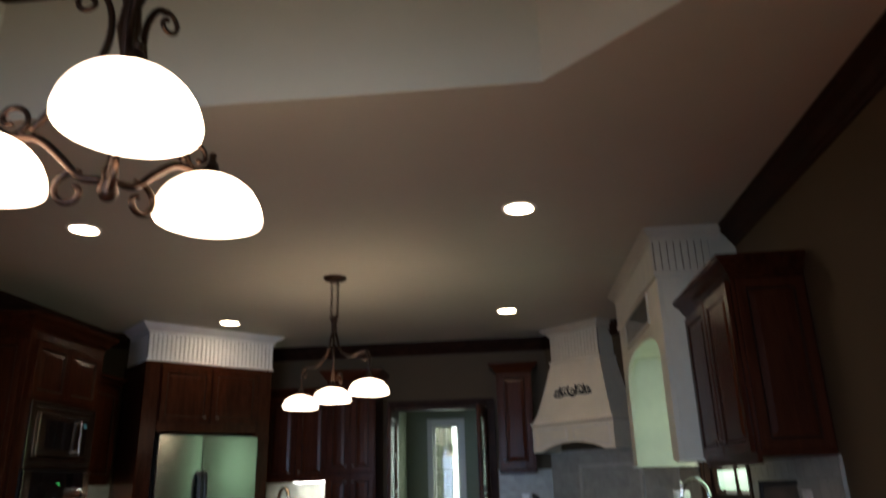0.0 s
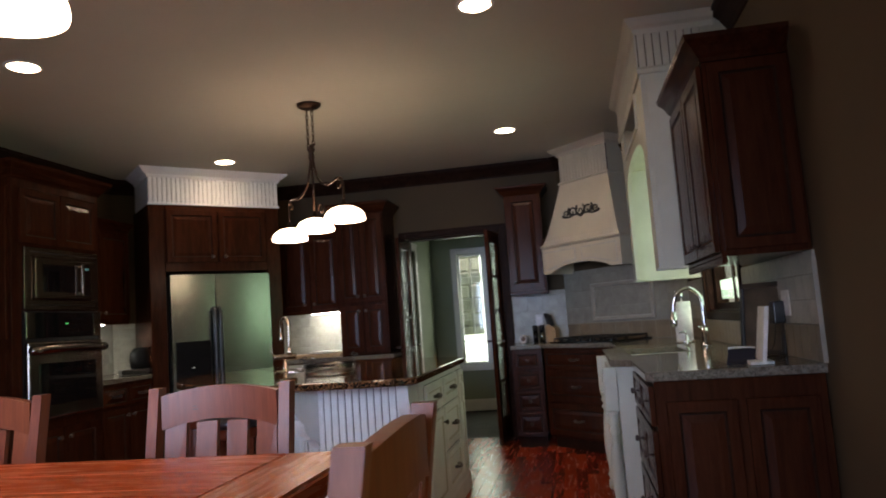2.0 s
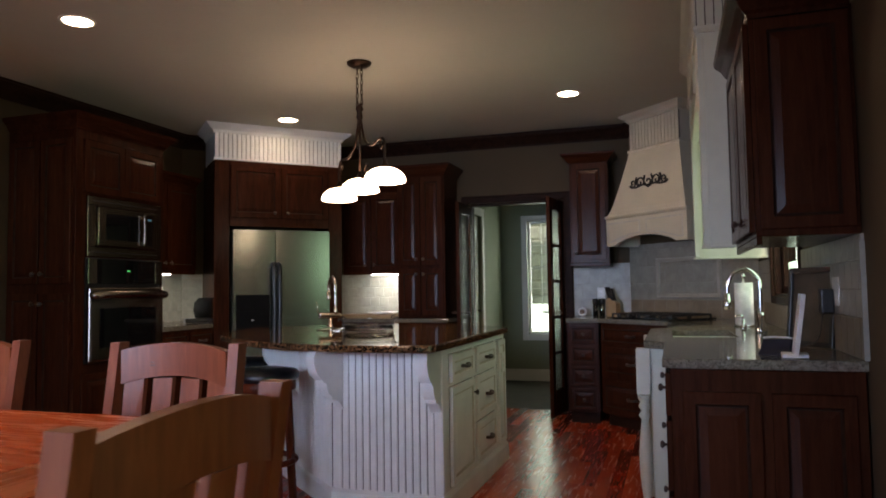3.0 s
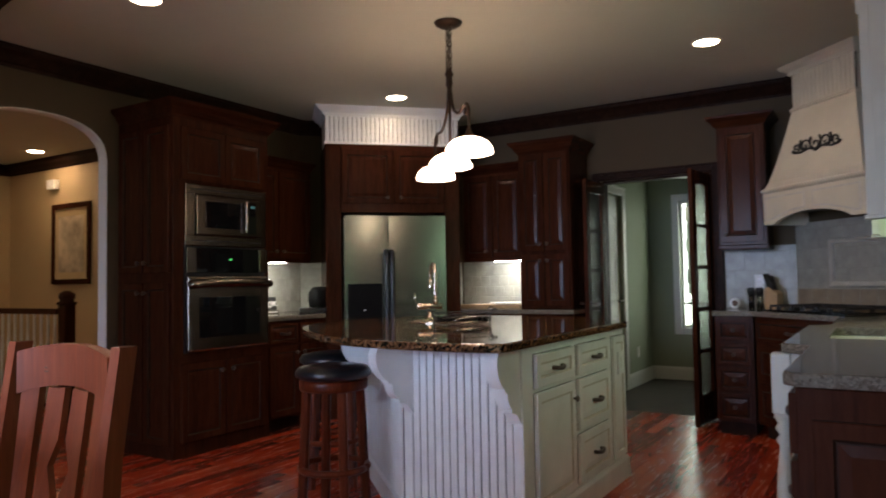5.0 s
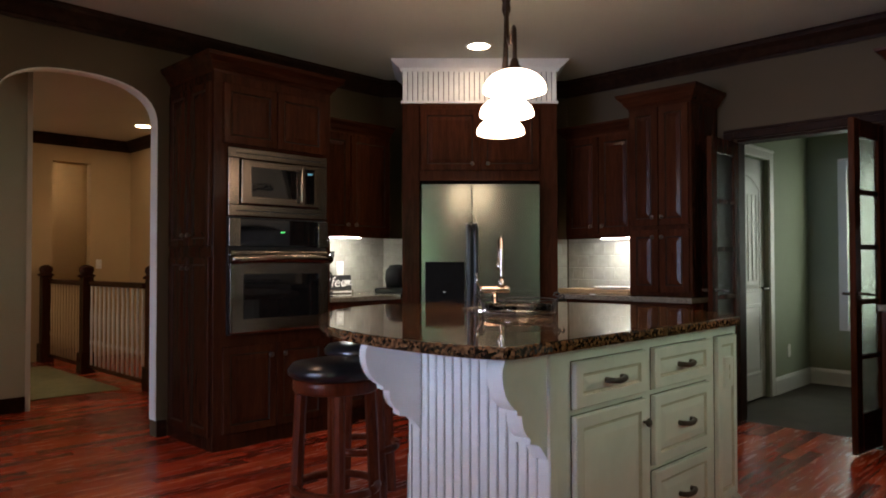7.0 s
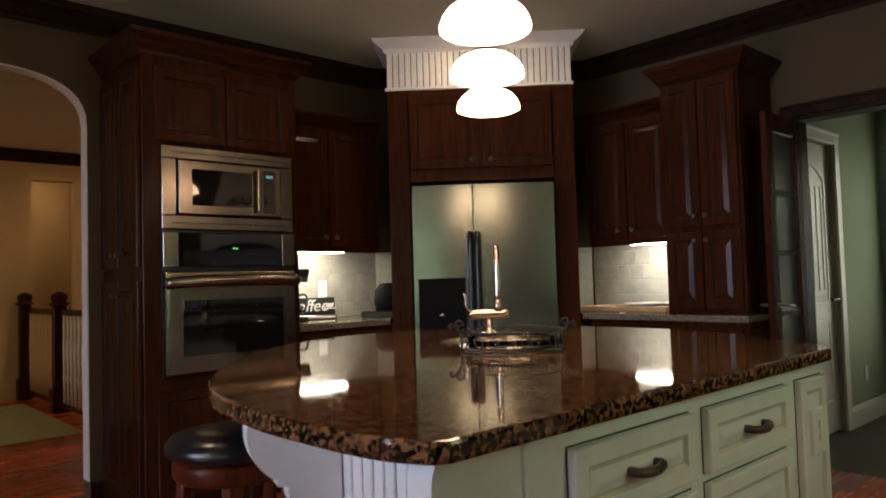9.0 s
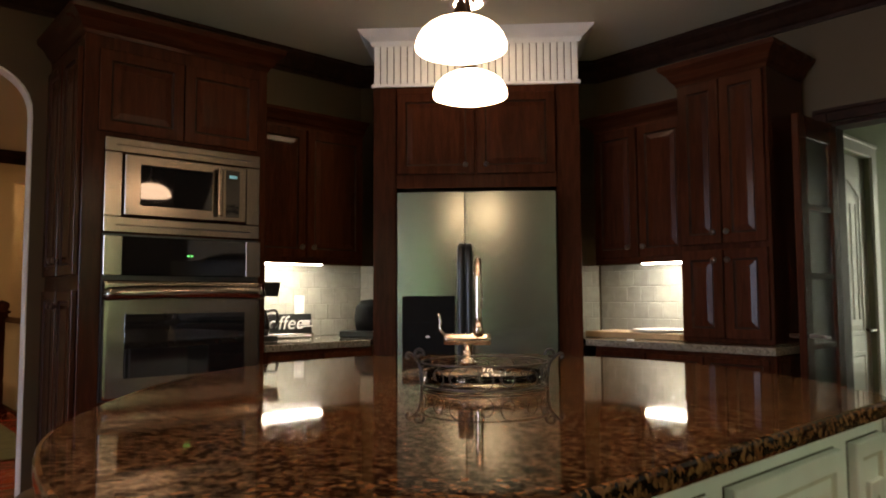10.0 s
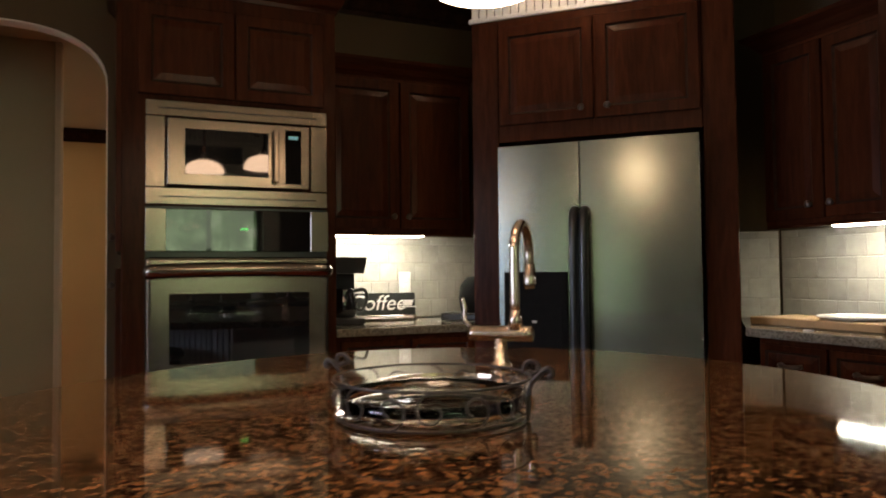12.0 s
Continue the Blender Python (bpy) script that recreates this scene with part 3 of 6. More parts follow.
# openings: casings, windows, doors


def casing(name, m, w, h, mat, label, depth=0.02, cw=0.09, sill=False):
    """Door or window casing round an opening w wide and h high; front towards local -y, opening from x = 0."""
    bm = boxes((-cw, -0.002, -depth, 0.0, 0 if not sill else -cw, h + cw, 0.004, 1), (w + 0.002, w + cw, -depth, 0.0, 0 if not sill else -cw, h + cw, 0.004, 1), (-0.001, w + 0.001, -depth, 0.0, h + 0.002, h + cw, 0.004, 1))
    box(bm, -cw + 0.01, w + cw - 0.01, -depth - 0.012, -depth + 0.001, h + cw - 0.025, h + cw - 0.003, 0.004, 1)
    if sill:
        box(bm, -0.001, w + 0.001, -depth, 0.0, -cw, -0.002, 0.004, 1)
    ob = single(name, bm, mat, label, "trim", m, kind="structure")
    return ob


casing("casing_entry", pose(-0.145, YN - 0.001, 0), 0.965, 2.06, TRIM, "dark-stained wooden casing round the entry opening", 0.02, 0.075)
single("jamb_entry", boxes((-0.144, -0.125, YN + 0.002, 7.558, 0, 2.04), (0.800, 0.819, YN + 0.002, 7.558, 0, 2.04), (-0.125, 0.80, YN + 0.002, 7.558, 2.04, 2.058)), TRIM, "dark-stained wooden jamb of the entry opening", "trim", kind="structure")


def window(name, label, m, w, h, fmat, cols, rows, bar=0.012, fw=0.05):
    """A sash window in an opening: frame, panes and glazing bars; seen from local -y."""
    ob = thing(name, label, "window", m, kind="structure")
    part("window_frame", boxes((0, fw, 0.02, 0.08, 0, h, 0.004, 1), (w - fw, w, 0.02, 0.08, 0, h, 0.004, 1), (fw, w - fw, 0.02, 0.08, 0, fw, 0.004, 1), (fw, w - fw, 0.02, 0.08, h - fw, h, 0.004, 1)), fmat, ob)
    pw, ph = (w - 2 * fw) / cols, (h - 2 * fw) / rows
    for c in range(cols):
        for r in range(rows):
            p = part("pane", boxes((fw + c * pw + bar / 2, fw + (c + 1) * pw - bar / 2, 0.047, 0.051, fw + r * ph + bar / 2, fw + (r + 1) * ph - bar / 2)), GLASS, ob)
            p.visible_shadow = False
    for c in range(1, cols):
        part("glazing_bar", boxes((fw + c * pw - bar / 2, fw + c * pw + bar / 2, 0.04, 0.058, fw, h - fw)), fmat, ob)
    for r in range(1, rows):
        for c in range(cols):
            part("glazing_bar", boxes((fw + c * pw + bar / 2, fw + (c + 1) * pw - bar / 2, 0.041, 0.057, fw + r * ph - bar / 2, fw + r * ph + bar / 2)), fmat, ob)
    return ob


window("window_entry", "tall narrow leaded window in a white frame", pose(0.02, 9.64, 0.60), 0.34, 1.46, TRIMWHITE, 2, 5, 0.008, 0.025)
casing("casing_entry_window", pose(0.02, 9.619, 0.60), 0.34, 1.46, TRIMWHITE, "white painted casing round the entry window", 0.018, 0.08, True)
window("window_sink", "window over the sink in a dark-stained wooden frame", pose(XE + 0.03, 5.64, 1.12, 0, 0, -90), 1.08, 1.02, TRIM, 2, 1, 0.05, 0.06)
casing("casing_sink_window", pose(XE - 0.001, 5.64, 1.12, 0, 0, -90), 1.08, 1.02, TRIM, "dark-stained wooden casing round the sink window", 0.02, 0.05, True)
single("jamb_sink_window", boxes((XE + 0.002, XE + 0.138, 4.562, 4.574, 1.122, 2.138), (XE + 0.002, XE + 0.138, 5.626, 5.638, 1.122, 2.138), (XE + 0.002, XE + 0.138, 4.575, 5.625, 1.122, 1.134), (XE + 0.002, XE + 0.138, 4.575, 5.625, 2.126, 2.138)), TRIM, "dark-stained wooden jamb lining the sink window", "trim", kind="structure")
# unseen window, added as the opening for the extra hall daylight
window("window_hall", "unseen hall window added to let daylight in, dark-stained wooden frame", pose(-5.0, 1.21, 0.4, 0, 0, 180), 1.70, 1.90, TRIM, 2, 1, 0.06, 0.07)
window("window_patio", "wide glazed patio door in a dark-stained wooden frame", pose(XE + 0.03, 1.2, 0.0, 0, 0, -90), 2.80, 2.2, TRIM, 3, 1, 0.10, 0.09)
window("window_dining", "wide dining window in a dark-stained wooden frame", pose(1.40, YS - 0.03, 0.5, 0, 0, 180), 3.10, 1.85, TRIM, 3, 1, 0.10, 0.08)


def french_leaf(label, m):
    """A narrow glazed leaf in local x from the hinge, five lights high."""
    ob = thing("french_door", label, "door", m, "french doors")
    w, h, t, s = 0.45, 2.02, 0.036, 0.085
    part("stile", boxes((0, s, -t / 2, t / 2, 0, h, 0.004, 1)), CHERRY, ob)
    part("stile", boxes((w - s, w, -t / 2, t / 2, 0, h, 0.004, 1)), CHERRY, ob)
    part("rail", boxes((s, w - s, -t / 2, t / 2, 0, 0.24, 0.004, 1)), CHERRY, ob)
    part("rail", boxes((s, w - s, -t / 2, t / 2, h - 0.11, h, 0.004, 1)), CHERRY, ob)
    ph = (h - 0.35) / 5
    for k in range(5):
        z = 0.24 + k * ph
        if k:
            part("glazing_bar", boxes((s, w - s, -t / 2 + 0.003, t / 2 - 0.003, z - 0.016, z + 0.016, 0.003, 1)), CHERRY, ob)
        p = part("pane", boxes((s, w - s, -0.003, 0.003, z + (0.016 if k else 0), z + ph - (0.016 if k < 4 else 0))), FROST, ob)
        p.visible_shadow = False
    for sgn in (-1, 1):
        bm = tube(smooth_path([(w - 0.04, sgn * t / 2, 0.96), (w - 0.04, sgn * (t / 2 + 0.05), 0.96), (w - 0.07, sgn * (t / 2 + 0.055), 0.955), (w - 0.13, sgn * (t / 2 + 0.05), 0.95)], 5), 0.008)
        part("lever_handle", bm, BRONZE, ob, "dark bronze lever handle", None, True)
    return ob


french_leaf("narrow cherry french door leaf with five glass lights, standing open", pose(0.795, YN - 0.02, 0.012, 0, 0, -97))
french_leaf("narrow cherry french door leaf with five glass lights, folded against the tall cabinet", pose(-0.122, YN - 0.02, 0.012, 0, 0, -91))

dr = thing("door_entry", "white painted panelled door with an arched top panel, closed", "door", pose(-0.36, 7.75, 0.012, 0, 0, 90), kind="structure")
part("slab", boxes((0, 0.82, 0.0, 0.035, 0, 2.03, 0.003, 1)), TRIMWHITE, dr)
part("panel", ring_panel(0.60, 1.0, 0.012, 0.03, False, 0.10), [TRIMWHITE, TRIMWHITE], dr, "", pose(0.11, -0.010, 0.90))
part("panel", ring_panel(0.60, 0.60, 0.012, 0.03), [TRIMWHITE, TRIMWHITE], dr, "", pose(0.11, -0.010, 0.20))
for k in range(6):
    part("bead", boxes((0.16 + 0.09 * k, 0.166 + 0.09 * k, -0.014, -0.006, 1.0, 1.72)), TRIMWHITE, dr)
part("lever_handle", tube(smooth_path([(0.76, 0, 0.93), (0.76, -0.05, 0.93), (0.72, -0.055, 0.93), (0.65, -0.05, 0.925)], 5), 0.009, 8, lathe([(0.03, 0), (0.028, 0.006), (0.015, 0.01)], 14, None, (0.76, -0.004, 0.93))), BRONZE, dr, "dark bronze lever handle", None, True)
casing("casing_entry_door", pose(-0.329, 7.74, 0, 0, 0, 90), 0.84, 2.05, TRIMWHITE, "white painted casing round the entry door", 0.018, 0.09)

# ---- cabinets ----
CH = [CHERRY, TRIM]
WH = [WHITE, GLAZE_SHADOW]
SH = [SHADED_WHITE, GLAZE_SHADOW]


def cabinet(name, label, m, w, d, z0, z1, mat=None, toe=0.0, category="cabinet", group="kitchen cabinets"):
    """A cabinet carcass in local axes: front at y = 0, x to the right, open for fronts to be added."""
    ob = thing(name, label, category, m, group)
    part("body", boxes((0, w, 0.0, d, z0 + toe, z1, 0.003, 1)), mat or CHERRY, ob)
    if toe:
        part("toe_kick", boxes((0.01, w - 0.01, 0.06, d, z0, z0 + toe - 0.001)), TRIM, ob)
    return ob


def cabinet_crown(ob, w, d, z, s=0.9, left=True, right=True, mat=None):
    path = ([(0, d)] if left else []) + [(0, 0), (w, 0)] + ([(w, d)] if right else [])
    prof = [(-0.01, z), (-0.01, z - 0.1 * s), (0.004, z - 0.1 * s), (0.01, z - 0.085 * s), (0.022, z - 0.075 * s), (0.04, z - 0.045 * s), (0.07, z - 0.02 * s), (0.075, z)]
    part("crown", molding(path, prof, -1), mat or CHERRY_H, ob)


# oven tower with pantry doors on its side
tw = cabinet("oven_cabinet", "tall dark cherry oven cabinet with pantry doors on its side", pose(-2.10, 4.335, 0, 0, 0, 90), 0.885, 0.615, 0, 2.38, toe=0.0)
front("door", tw, 0.06, 0.44, 1.915, 2.29, CH, None)
front("door", tw, 0.445, 0.825, 1.915, 2.29, CH, None)
front("door", tw, 0.06, 0.44, 0.10, 0.64, CH, "knob", 0.33, 0.47)
front("door", tw, 0.445, 0.825, 0.10, 0.64, CH, "knob", 0.05, 0.47)
cabinet_crown(tw, 0.885, 0.60, 2.46, 1.1)
for px in (0.03, 0.315):
    for z0, z1, kz in ((1.27, 2.29, 0.07), (0.09, 1.20, 1.04)):
        d = part("pantry_door", ring_panel(0.27, z1 - z0, 0.02, 0.05), CH, tw, "", pose(-0.021, 0.61 - px, z0, 0, 0, -90))
        part("knob", knob_bm(), BRONZE, d, "dark bronze knob", pose(0.24 if px < 0.1 else 0.03, 0.001, kz), True)

ov = thing("wall_oven", "stainless steel built-in wall oven with a black glass window", "oven", pose(-2.10, 4.424, 0.71, 0, 0, 90))
part("case", boxes((0.0, 0.75, -0.012, 0.0, 0, 0.745)), BLACK, ov)
part("control_panel", boxes((0.0, 0.75, -0.030, -0.013, 0.558, 0.735, 0.003, 1)), BLACKGLASS, ov, "black glass control panel")
for x0 in (0.0, 0.672):
    part("panel_end", boxes((x0, x0 + 0.078, -0.036, -0.0305, 0.558, 0.735, 0.002, 1)), STEEL_H, ov, "steel end piece of the control panel")
part("display", boxes((0.376, 0.386, -0.0315, -0.0302, 0.65, 0.658), (0.392, 0.402, -0.0315, -0.0302, 0.65, 0.658)), GREEN, ov, "green lit clock digits")
odr = part("oven_door", boxes((0, 0.75, -0.052, -0.013, 0.005, 0.535, 0.022, 4)), STEEL_H, ov, "brushed stainless steel door")
part("window", boxes((0.09, 0.66, -0.055, -0.0522, 0.10, 0.385, 0.001, 1)), BLACKGLASS, odr, "black glass window")
part("handle", tube(smooth_path([(0.02, -0.050, 0.472), (0.035, -0.085, 0.476), (0.2, -0.10, 0.482), (0.375, -0.103, 0.483), (0.55, -0.10, 0.482), (0.715, -0.085, 0.476), (0.73, -0.050, 0.472)], 6), 0.030, 14), STEEL_H, odr, "bowed steel handle", None, True)

mw = thing("microwave", "stainless steel built-in microwave in a steel trim frame", "microwave", pose(-2.10, 4.424, 1.462, 0, 0, 90))
for nm, sp in (("trim_bottom", (0, 0.75, -0.022, 0, 0, 0.07)), ("trim_top", (0, 0.75, -0.022, 0, 0.365, 0.43)), ("trim_side", (0, 0.075, -0.022, 0, 0.071, 0.364)), ("trim_side", (0.675, 0.75, -0.022, 0, 0.071, 0.364))):
    part(nm, boxes((*sp, 0.003, 1)), STEEL_H, mw)
for z in (0.03, 0.395):
    part("vent_slot", boxes((0.05, 0.70, -0.0235, -0.0221, z, z + 0.005)), BLACK, mw)
mdr = part("door", boxes((0.082, 0.668, -0.04, -0.002, 0.078, 0.357, 0.004, 1)), STEEL_H, mw, "brushed steel microwave door")
part("window", boxes((0.15, 0.49, -0.0415, -0.0402, 0.125, 0.315, 0.001, 1)), BLACKGLASS, mdr, "black glass window")
part("keypad", boxes((0.56, 0.63, -0.0415, -0.0402, 0.10, 0.335)), BLACKGLASS, mdr, "black key pad")
part("display", boxes((0.575, 0.615, -0.0425, -0.0417, 0.295, 0.31)), BLUEGLOW, mdr)
part("handle", boxes((0.505, 0.53, -0.075, -0.058, 0.10, 0.335, 0.006, 2), (0.508, 0.527, -0.06, -0.04, 0.11, 0.13), (0.508, 0.527, -0.06, -0.04, 0.305, 0.325)), STEEL_H, mdr, "upright steel handle")

# run left of the refrigerator
lb = cabinet("base_cabinet", "dark cherry base cabinet with drawers under the coffee counter", pose(-2.13, 5.225, 0, 0, 0, 90), 0.70, 0.60, 0, 0.88, toe=0.1)
front("drawer", lb, 0.02, 0.34, 0.70, 0.86, CH, "pull")
front("drawer", lb, 0.36, 0.68, 0.70, 0.86, CH, "pull")
front("door", lb, 0.02, 0.34, 0.12, 0.68, CH, "knob", 0.29, 0.5)
front("door", lb, 0.36, 0.68, 0.12, 0.68, CH, "knob", 0.03, 0.5)


def counter(name, outline, label, mat=GRANITE2, hole=None, z0=0.882, z1=0.92):
    bm = filled(outline, hole, z0, z1) if hole else prism(outline, z0, z1)
    bmesh.ops.recalc_face_normals(bm, faces=bm.faces[:])
    es = [e for e in bm.edges if len(e.link_faces) == 2 and e.calc_face_angle(0) > 0.6 and abs(e.verts[0].co.z - e.verts[1].co.z) < 1e-4]
    bmesh.ops.bevel(bm, geom=es, offset=0.008, segments=2, affect="EDGES", profile=0.6)
    return single(name, bm, mat, label, "countertop")


counter("countertop", [(-2.735, 5.225), (-2.10, 5.225), (-2.10, 5.885), (-2.60, 6.385), (-2.735, 6.25)], "light grey-beige granite countertop by the oven")
lu = cabinet("upper_cabinet", "dark cherry wall cabinet with raised-panel doors over the coffee counter", pose(-2.42, 5.225, 0, 0, 0, 90), 0.83, 0.315, 1.38, 2.19)
for k in range(2):
    front("door", lu, 0.015 + k * 0.405, 0.41 + k * 0.405, 1.40, 2.16, CH, "knob", 0.36 if k == 0 else 0.035, 0.06)
cabinet_crown(lu, 0.83, 0.31, 2.26, 0.8, False, False)
part("light_rail", boxes((0, 0.83, 0.0, 0.02, 1.364, 1.38, 0.003, 1)), CHERRY_H, lu)
single("cabinet_light", boxes((-2.54, -2.48, 5.26, 5.80, 1.363, 1.379, 0.004, 2)), STRIPGLOW, "lit white strip lamp under the wall cabinet", "lamp", group="under-cabinet lamps")

# run between refrigerator and entry
rb = cabinet("base_cabinet", "dark cherry base cabinet beside the entry opening", pose(-1.22, 6.83, 0), 1.02, 0.58, 0, 0.88, toe=0.1)
for k in range(3):
    front("drawer", rb, 0.02 + k * 0.33, 0.33 + k * 0.33, 0.70, 0.86, CH, "pull")
    front("door", rb, 0.02 + k * 0.33, 0.33 + k * 0.33, 0.12, 0.68, CH, "knob", 0.28, 0.5)
counter("countertop", [(-1.265, 6.80), (-0.19, 6.80), (-0.19, 7.412), (-1.605, 7.412), (-1.75, 7.275)], "light grey-beige granite countertop beside the entry")
ru = cabinet("upper_cabinet", "dark cherry wall cabinet with raised-panel doors beside the refrigerator", pose(-1.40, 7.09, 0), 0.645, 0.325, 1.37, 2.19)
front("door", ru, 0.015, 0.315, 1.39, 2.16, CH, "knob", 0.24, 0.06)
front("door", ru, 0.325, 0.625, 1.39, 2.16, CH, "knob", 0.035, 0.06)
cabinet_crown(ru, 0.645, 0.32, 2.26, 0.8, True, False)
part("light_rail", boxes((0, 0.645, 0.0, 0.02, 1.355, 1.37, 0.003, 1)), CHERRY_H, ru)
single("cabinet_light", boxes((-1.13, -0.76, 7.18, 7.24, 1.354, 1.369, 0.004, 2)), STRIPGLOW, "lit white strip lamp under the wall cabinet", "lamp", group="under-cabinet lamps")
t2 = cabinet("counter_cabinet", "tall dark cherry cabinet standing on the countertop beside the entry", pose(-0.752, 6.97, 0), 0.487, 0.44, 0.921, 2.32)
for a, b, gx in ((0.015, 0.24, 0.19), (0.247, 0.472, 0.03)):
    front("door", t2, a, b, 1.43, 2.29, CH, "knob", gx, 0.06)
    front("door", t2, a, b, 0.945, 1.40, CH, "knob", gx, 0.40)
cabinet_crown(t2, 0.487, 0.43, 2.41, 1.1)

# refrigerator corner
FM = pose(-1.668, 6.325, 0, 0, 0, 45)
fs = thing("refrigerator_cabinet", "dark cherry refrigerator surround with a white beaded top", "cabinet", FM @ pose(0, 0.03, 0), "kitchen cabinets")
for sgn in (-1, 1):
    part("side_panel", boxes((sgn * 0.605, sgn * 0.468, 0.0, 0.62, 0.0, 2.41, 0.003, 1)), CHERRY, fs)
part("body", boxes((-0.467, 0.467, 0.0, 0.62, 1.80, 2.41, 0.003, 1)), CHERRY, fs)
front("door", fs, -0.46, -0.005, 1.88, 2.36, CH, "knob", 0.40, 0.05)
front("door", fs, 0.005, 0.46, 1.88, 2.36, CH, "knob", 0.055, 0.05)
part("bead_box", boxes((-0.59, 0.59, 0.012, 0.6, 2.411, 2.738)), WHITE, fs, "white painted box")
boards(fs, pose(0, 0, 0), -0.603, 0.603, 2.412, 2.70, 0.04, WHITE, GLAZE_GAP)
part("bead_base", boxes((-0.615, 0.615, -0.012, 0.01, 2.405, 2.427, 0.004, 1)), WHITE, fs)
part("cornice", molding([(-0.605, 0.5), (-0.605, 0.0), (0.605, 0.0), (0.605, 0.5)], [(-0.01, 2.737), (-0.01, 2.655), (0.01, 2.655), (0.02, 2.68), (0.05, 2.70), (0.075, 2.725), (0.085, 2.737)], -1), WHITE, fs, "white painted cornice")

fr = thing("refrigerator", "stainless steel side-by-side refrigerator with black handles", "refrigerator", FM)
part("case", boxes((-0.452, 0.452, 0.03, 0.70, 0.02, 1.755, 0.004, 1)), BLACK, fr, "dark case")
for nm, a, b in (("freezer_door", -0.452, -0.068), ("fridge_door", -0.062, 0.452)):
    bm = bmesh.new()
    n = 10
    pts = [(a + (b - a) * k / n, -0.045 - 0.004 * math.sin(math.pi * k / n)) for k in range(n + 1)]
    prism(pts + [(b, 0.025), (a, 0.025)], 0.06, 1.765, bm)
    part(nm, bm, STEEL, fr, "brushed stainless steel door")
for a, sgn in ((-0.088, -1), (-0.042, 1)):
    bm = tube(smooth_path([(a, -0.05, 1.45), (a, -0.095, 1.41), (a, -0.105, 1.2), (a, -0.105, 0.9), (a, -0.095, 0.62), (a, -0.05, 0.58)], 6), 0.021, 10)
    part("handle", bm, BLACK, fr, "black upright bar handle", None, True)
part("dispenser", boxes((-0.425, -0.125, -0.062, -0.046, 0.80, 1.17, 0.006, 2)), MATTEBLACK, fr, "black ice and water dispenser")
part("dispenser_recess", boxes((-0.40, -0.15, -0.065, -0.0625, 0.82, 1.02, 0.001, 1)), MATTEBLACK, fr)
part("dispenser_lamp", boxes((-0.29, -0.27, -0.0665, -0.0652, 0.935, 0.945)), PLASTIC, fr)
part("grille", boxes((-0.44, 0.44, 0.0, 0.025, 0.0, 0.055)), BLACK, fr)

# cooktop corner and the sink run
RM = pose(1.48, 6.50, 0, 0, 0, -45)
bs = cabinet("base_cabinet", "narrow dark cherry base cabinet with four drawers", pose(0.915, 6.83, 0), 0.27, 0.58, 0, 0.88, toe=0.1)
for z0, z1 in ((0.70, 0.86), (0.52, 0.68), (0.33, 0.50), (0.12, 0.31)):
    front("drawer", bs, 0.02, 0.25, z0, z1, CH, "knob")
bd = cabinet("base_cabinet", "dark cherry corner cabinet with wide drawers under the cooktop", pose(1.205, 6.83, 0, 0, 0, -45), 0.80, 0.62, 0, 0.88, toe=0.1)
for z0, z1 in ((0.70, 0.86), (0.42, 0.68), (0.12, 0.40)):
    front("drawer", bd, 0.02, 0.78, z0, z1, CH, "pull")
RC = [(2.455, 3.275), (1.80, 3.275), (1.77, 3.305), (1.77, 4.10), (1.67, 4.18), (1.67, 5.28), (1.77, 5.36), (1.77, 6.21), (1.18, 6.80), (0.905, 6.80), (0.905, 7.412), (1.435, 7.412), (2.455, 6.395)]
counter("countertop", RC, "grey-beige granite countertop running past sink and cooktop", GRANITE2, [(1.81, 4.46), (2.13, 4.46), (2.13, 5.14), (1.81, 5.14)])
rd = cabinet("base_cabinet", "dark cherry base cabinet with panelled end and stacked drawers", pose(1.80, 4.16, 0, 0, 0, -90), 0.87, 0.65, 0, 0.88)
for x0 in (0.02, 0.44):
    for z0, z1 in ((0.70, 0.86), (0.42, 0.68), (0.12, 0.40)):
        front("drawer", rd, x0, x0 + 0.40, z0, z1, CH, "knob")
for a in (0.04, 0.345):
    part("end_panel", ring_panel(0.27, 0.70, 0.02, 0.05), CH, rd, "", pose(0.891, a, 0.10, 0, 0, 90))
part("plinth", boxes((0.0, 0.90, -0.01, 0.64, 0, 0.09, 0.004, 1)), CHERRY_H, rd)
# shade on the white sink cabinet is in its darker paint
sb = cabinet("sink_cabinet", "antique white sink cabinet with turned corner posts", pose(1.70, 5.26, 0, 0, 0, -90), 1.06, 0.75, 0, 0.88, SHADED_WHITE, toe=0.08)
for a, b in ((0.10, 0.52), (0.54, 0.96)):
    front("drawer", sb, a, b, 0.71, 0.85, SH, "knob")
    front("door", sb, a, b, 0.12, 0.69, SH, "knob", 0.37 if a < 0.3 else 0.05, 0.50)
LEG = [(0.0, 0.0), (0.020, 0.0), (0.028, 0.02), (0.028, 0.055), (0.017, 0.07), (0.030, 0.095), (0.017, 0.12), (0.021, 0.15), (0.031, 0.24), (0.034, 0.33), (0.028, 0.43), (0.017, 0.52), (0.030, 0.545), (0.016, 0.565), (0.031, 0.59), (0.020, 0.61), (0.033, 0.63), (0.033, 0.65), (0.0, 0.65)]
for x in (0.02, 1.04):
    part("turned_post", lathe(LEG, 18, None, (x, -0.036, 0)), SHADED_WHITE, sb, "turned white post", None, True)
    part("post_block", boxes((x - 0.035, x + 0.035, -0.071, -0.001, 0.6505, 0.879, 0.004, 1)), SHADED_WHITE, sb, "square top of the turned post")
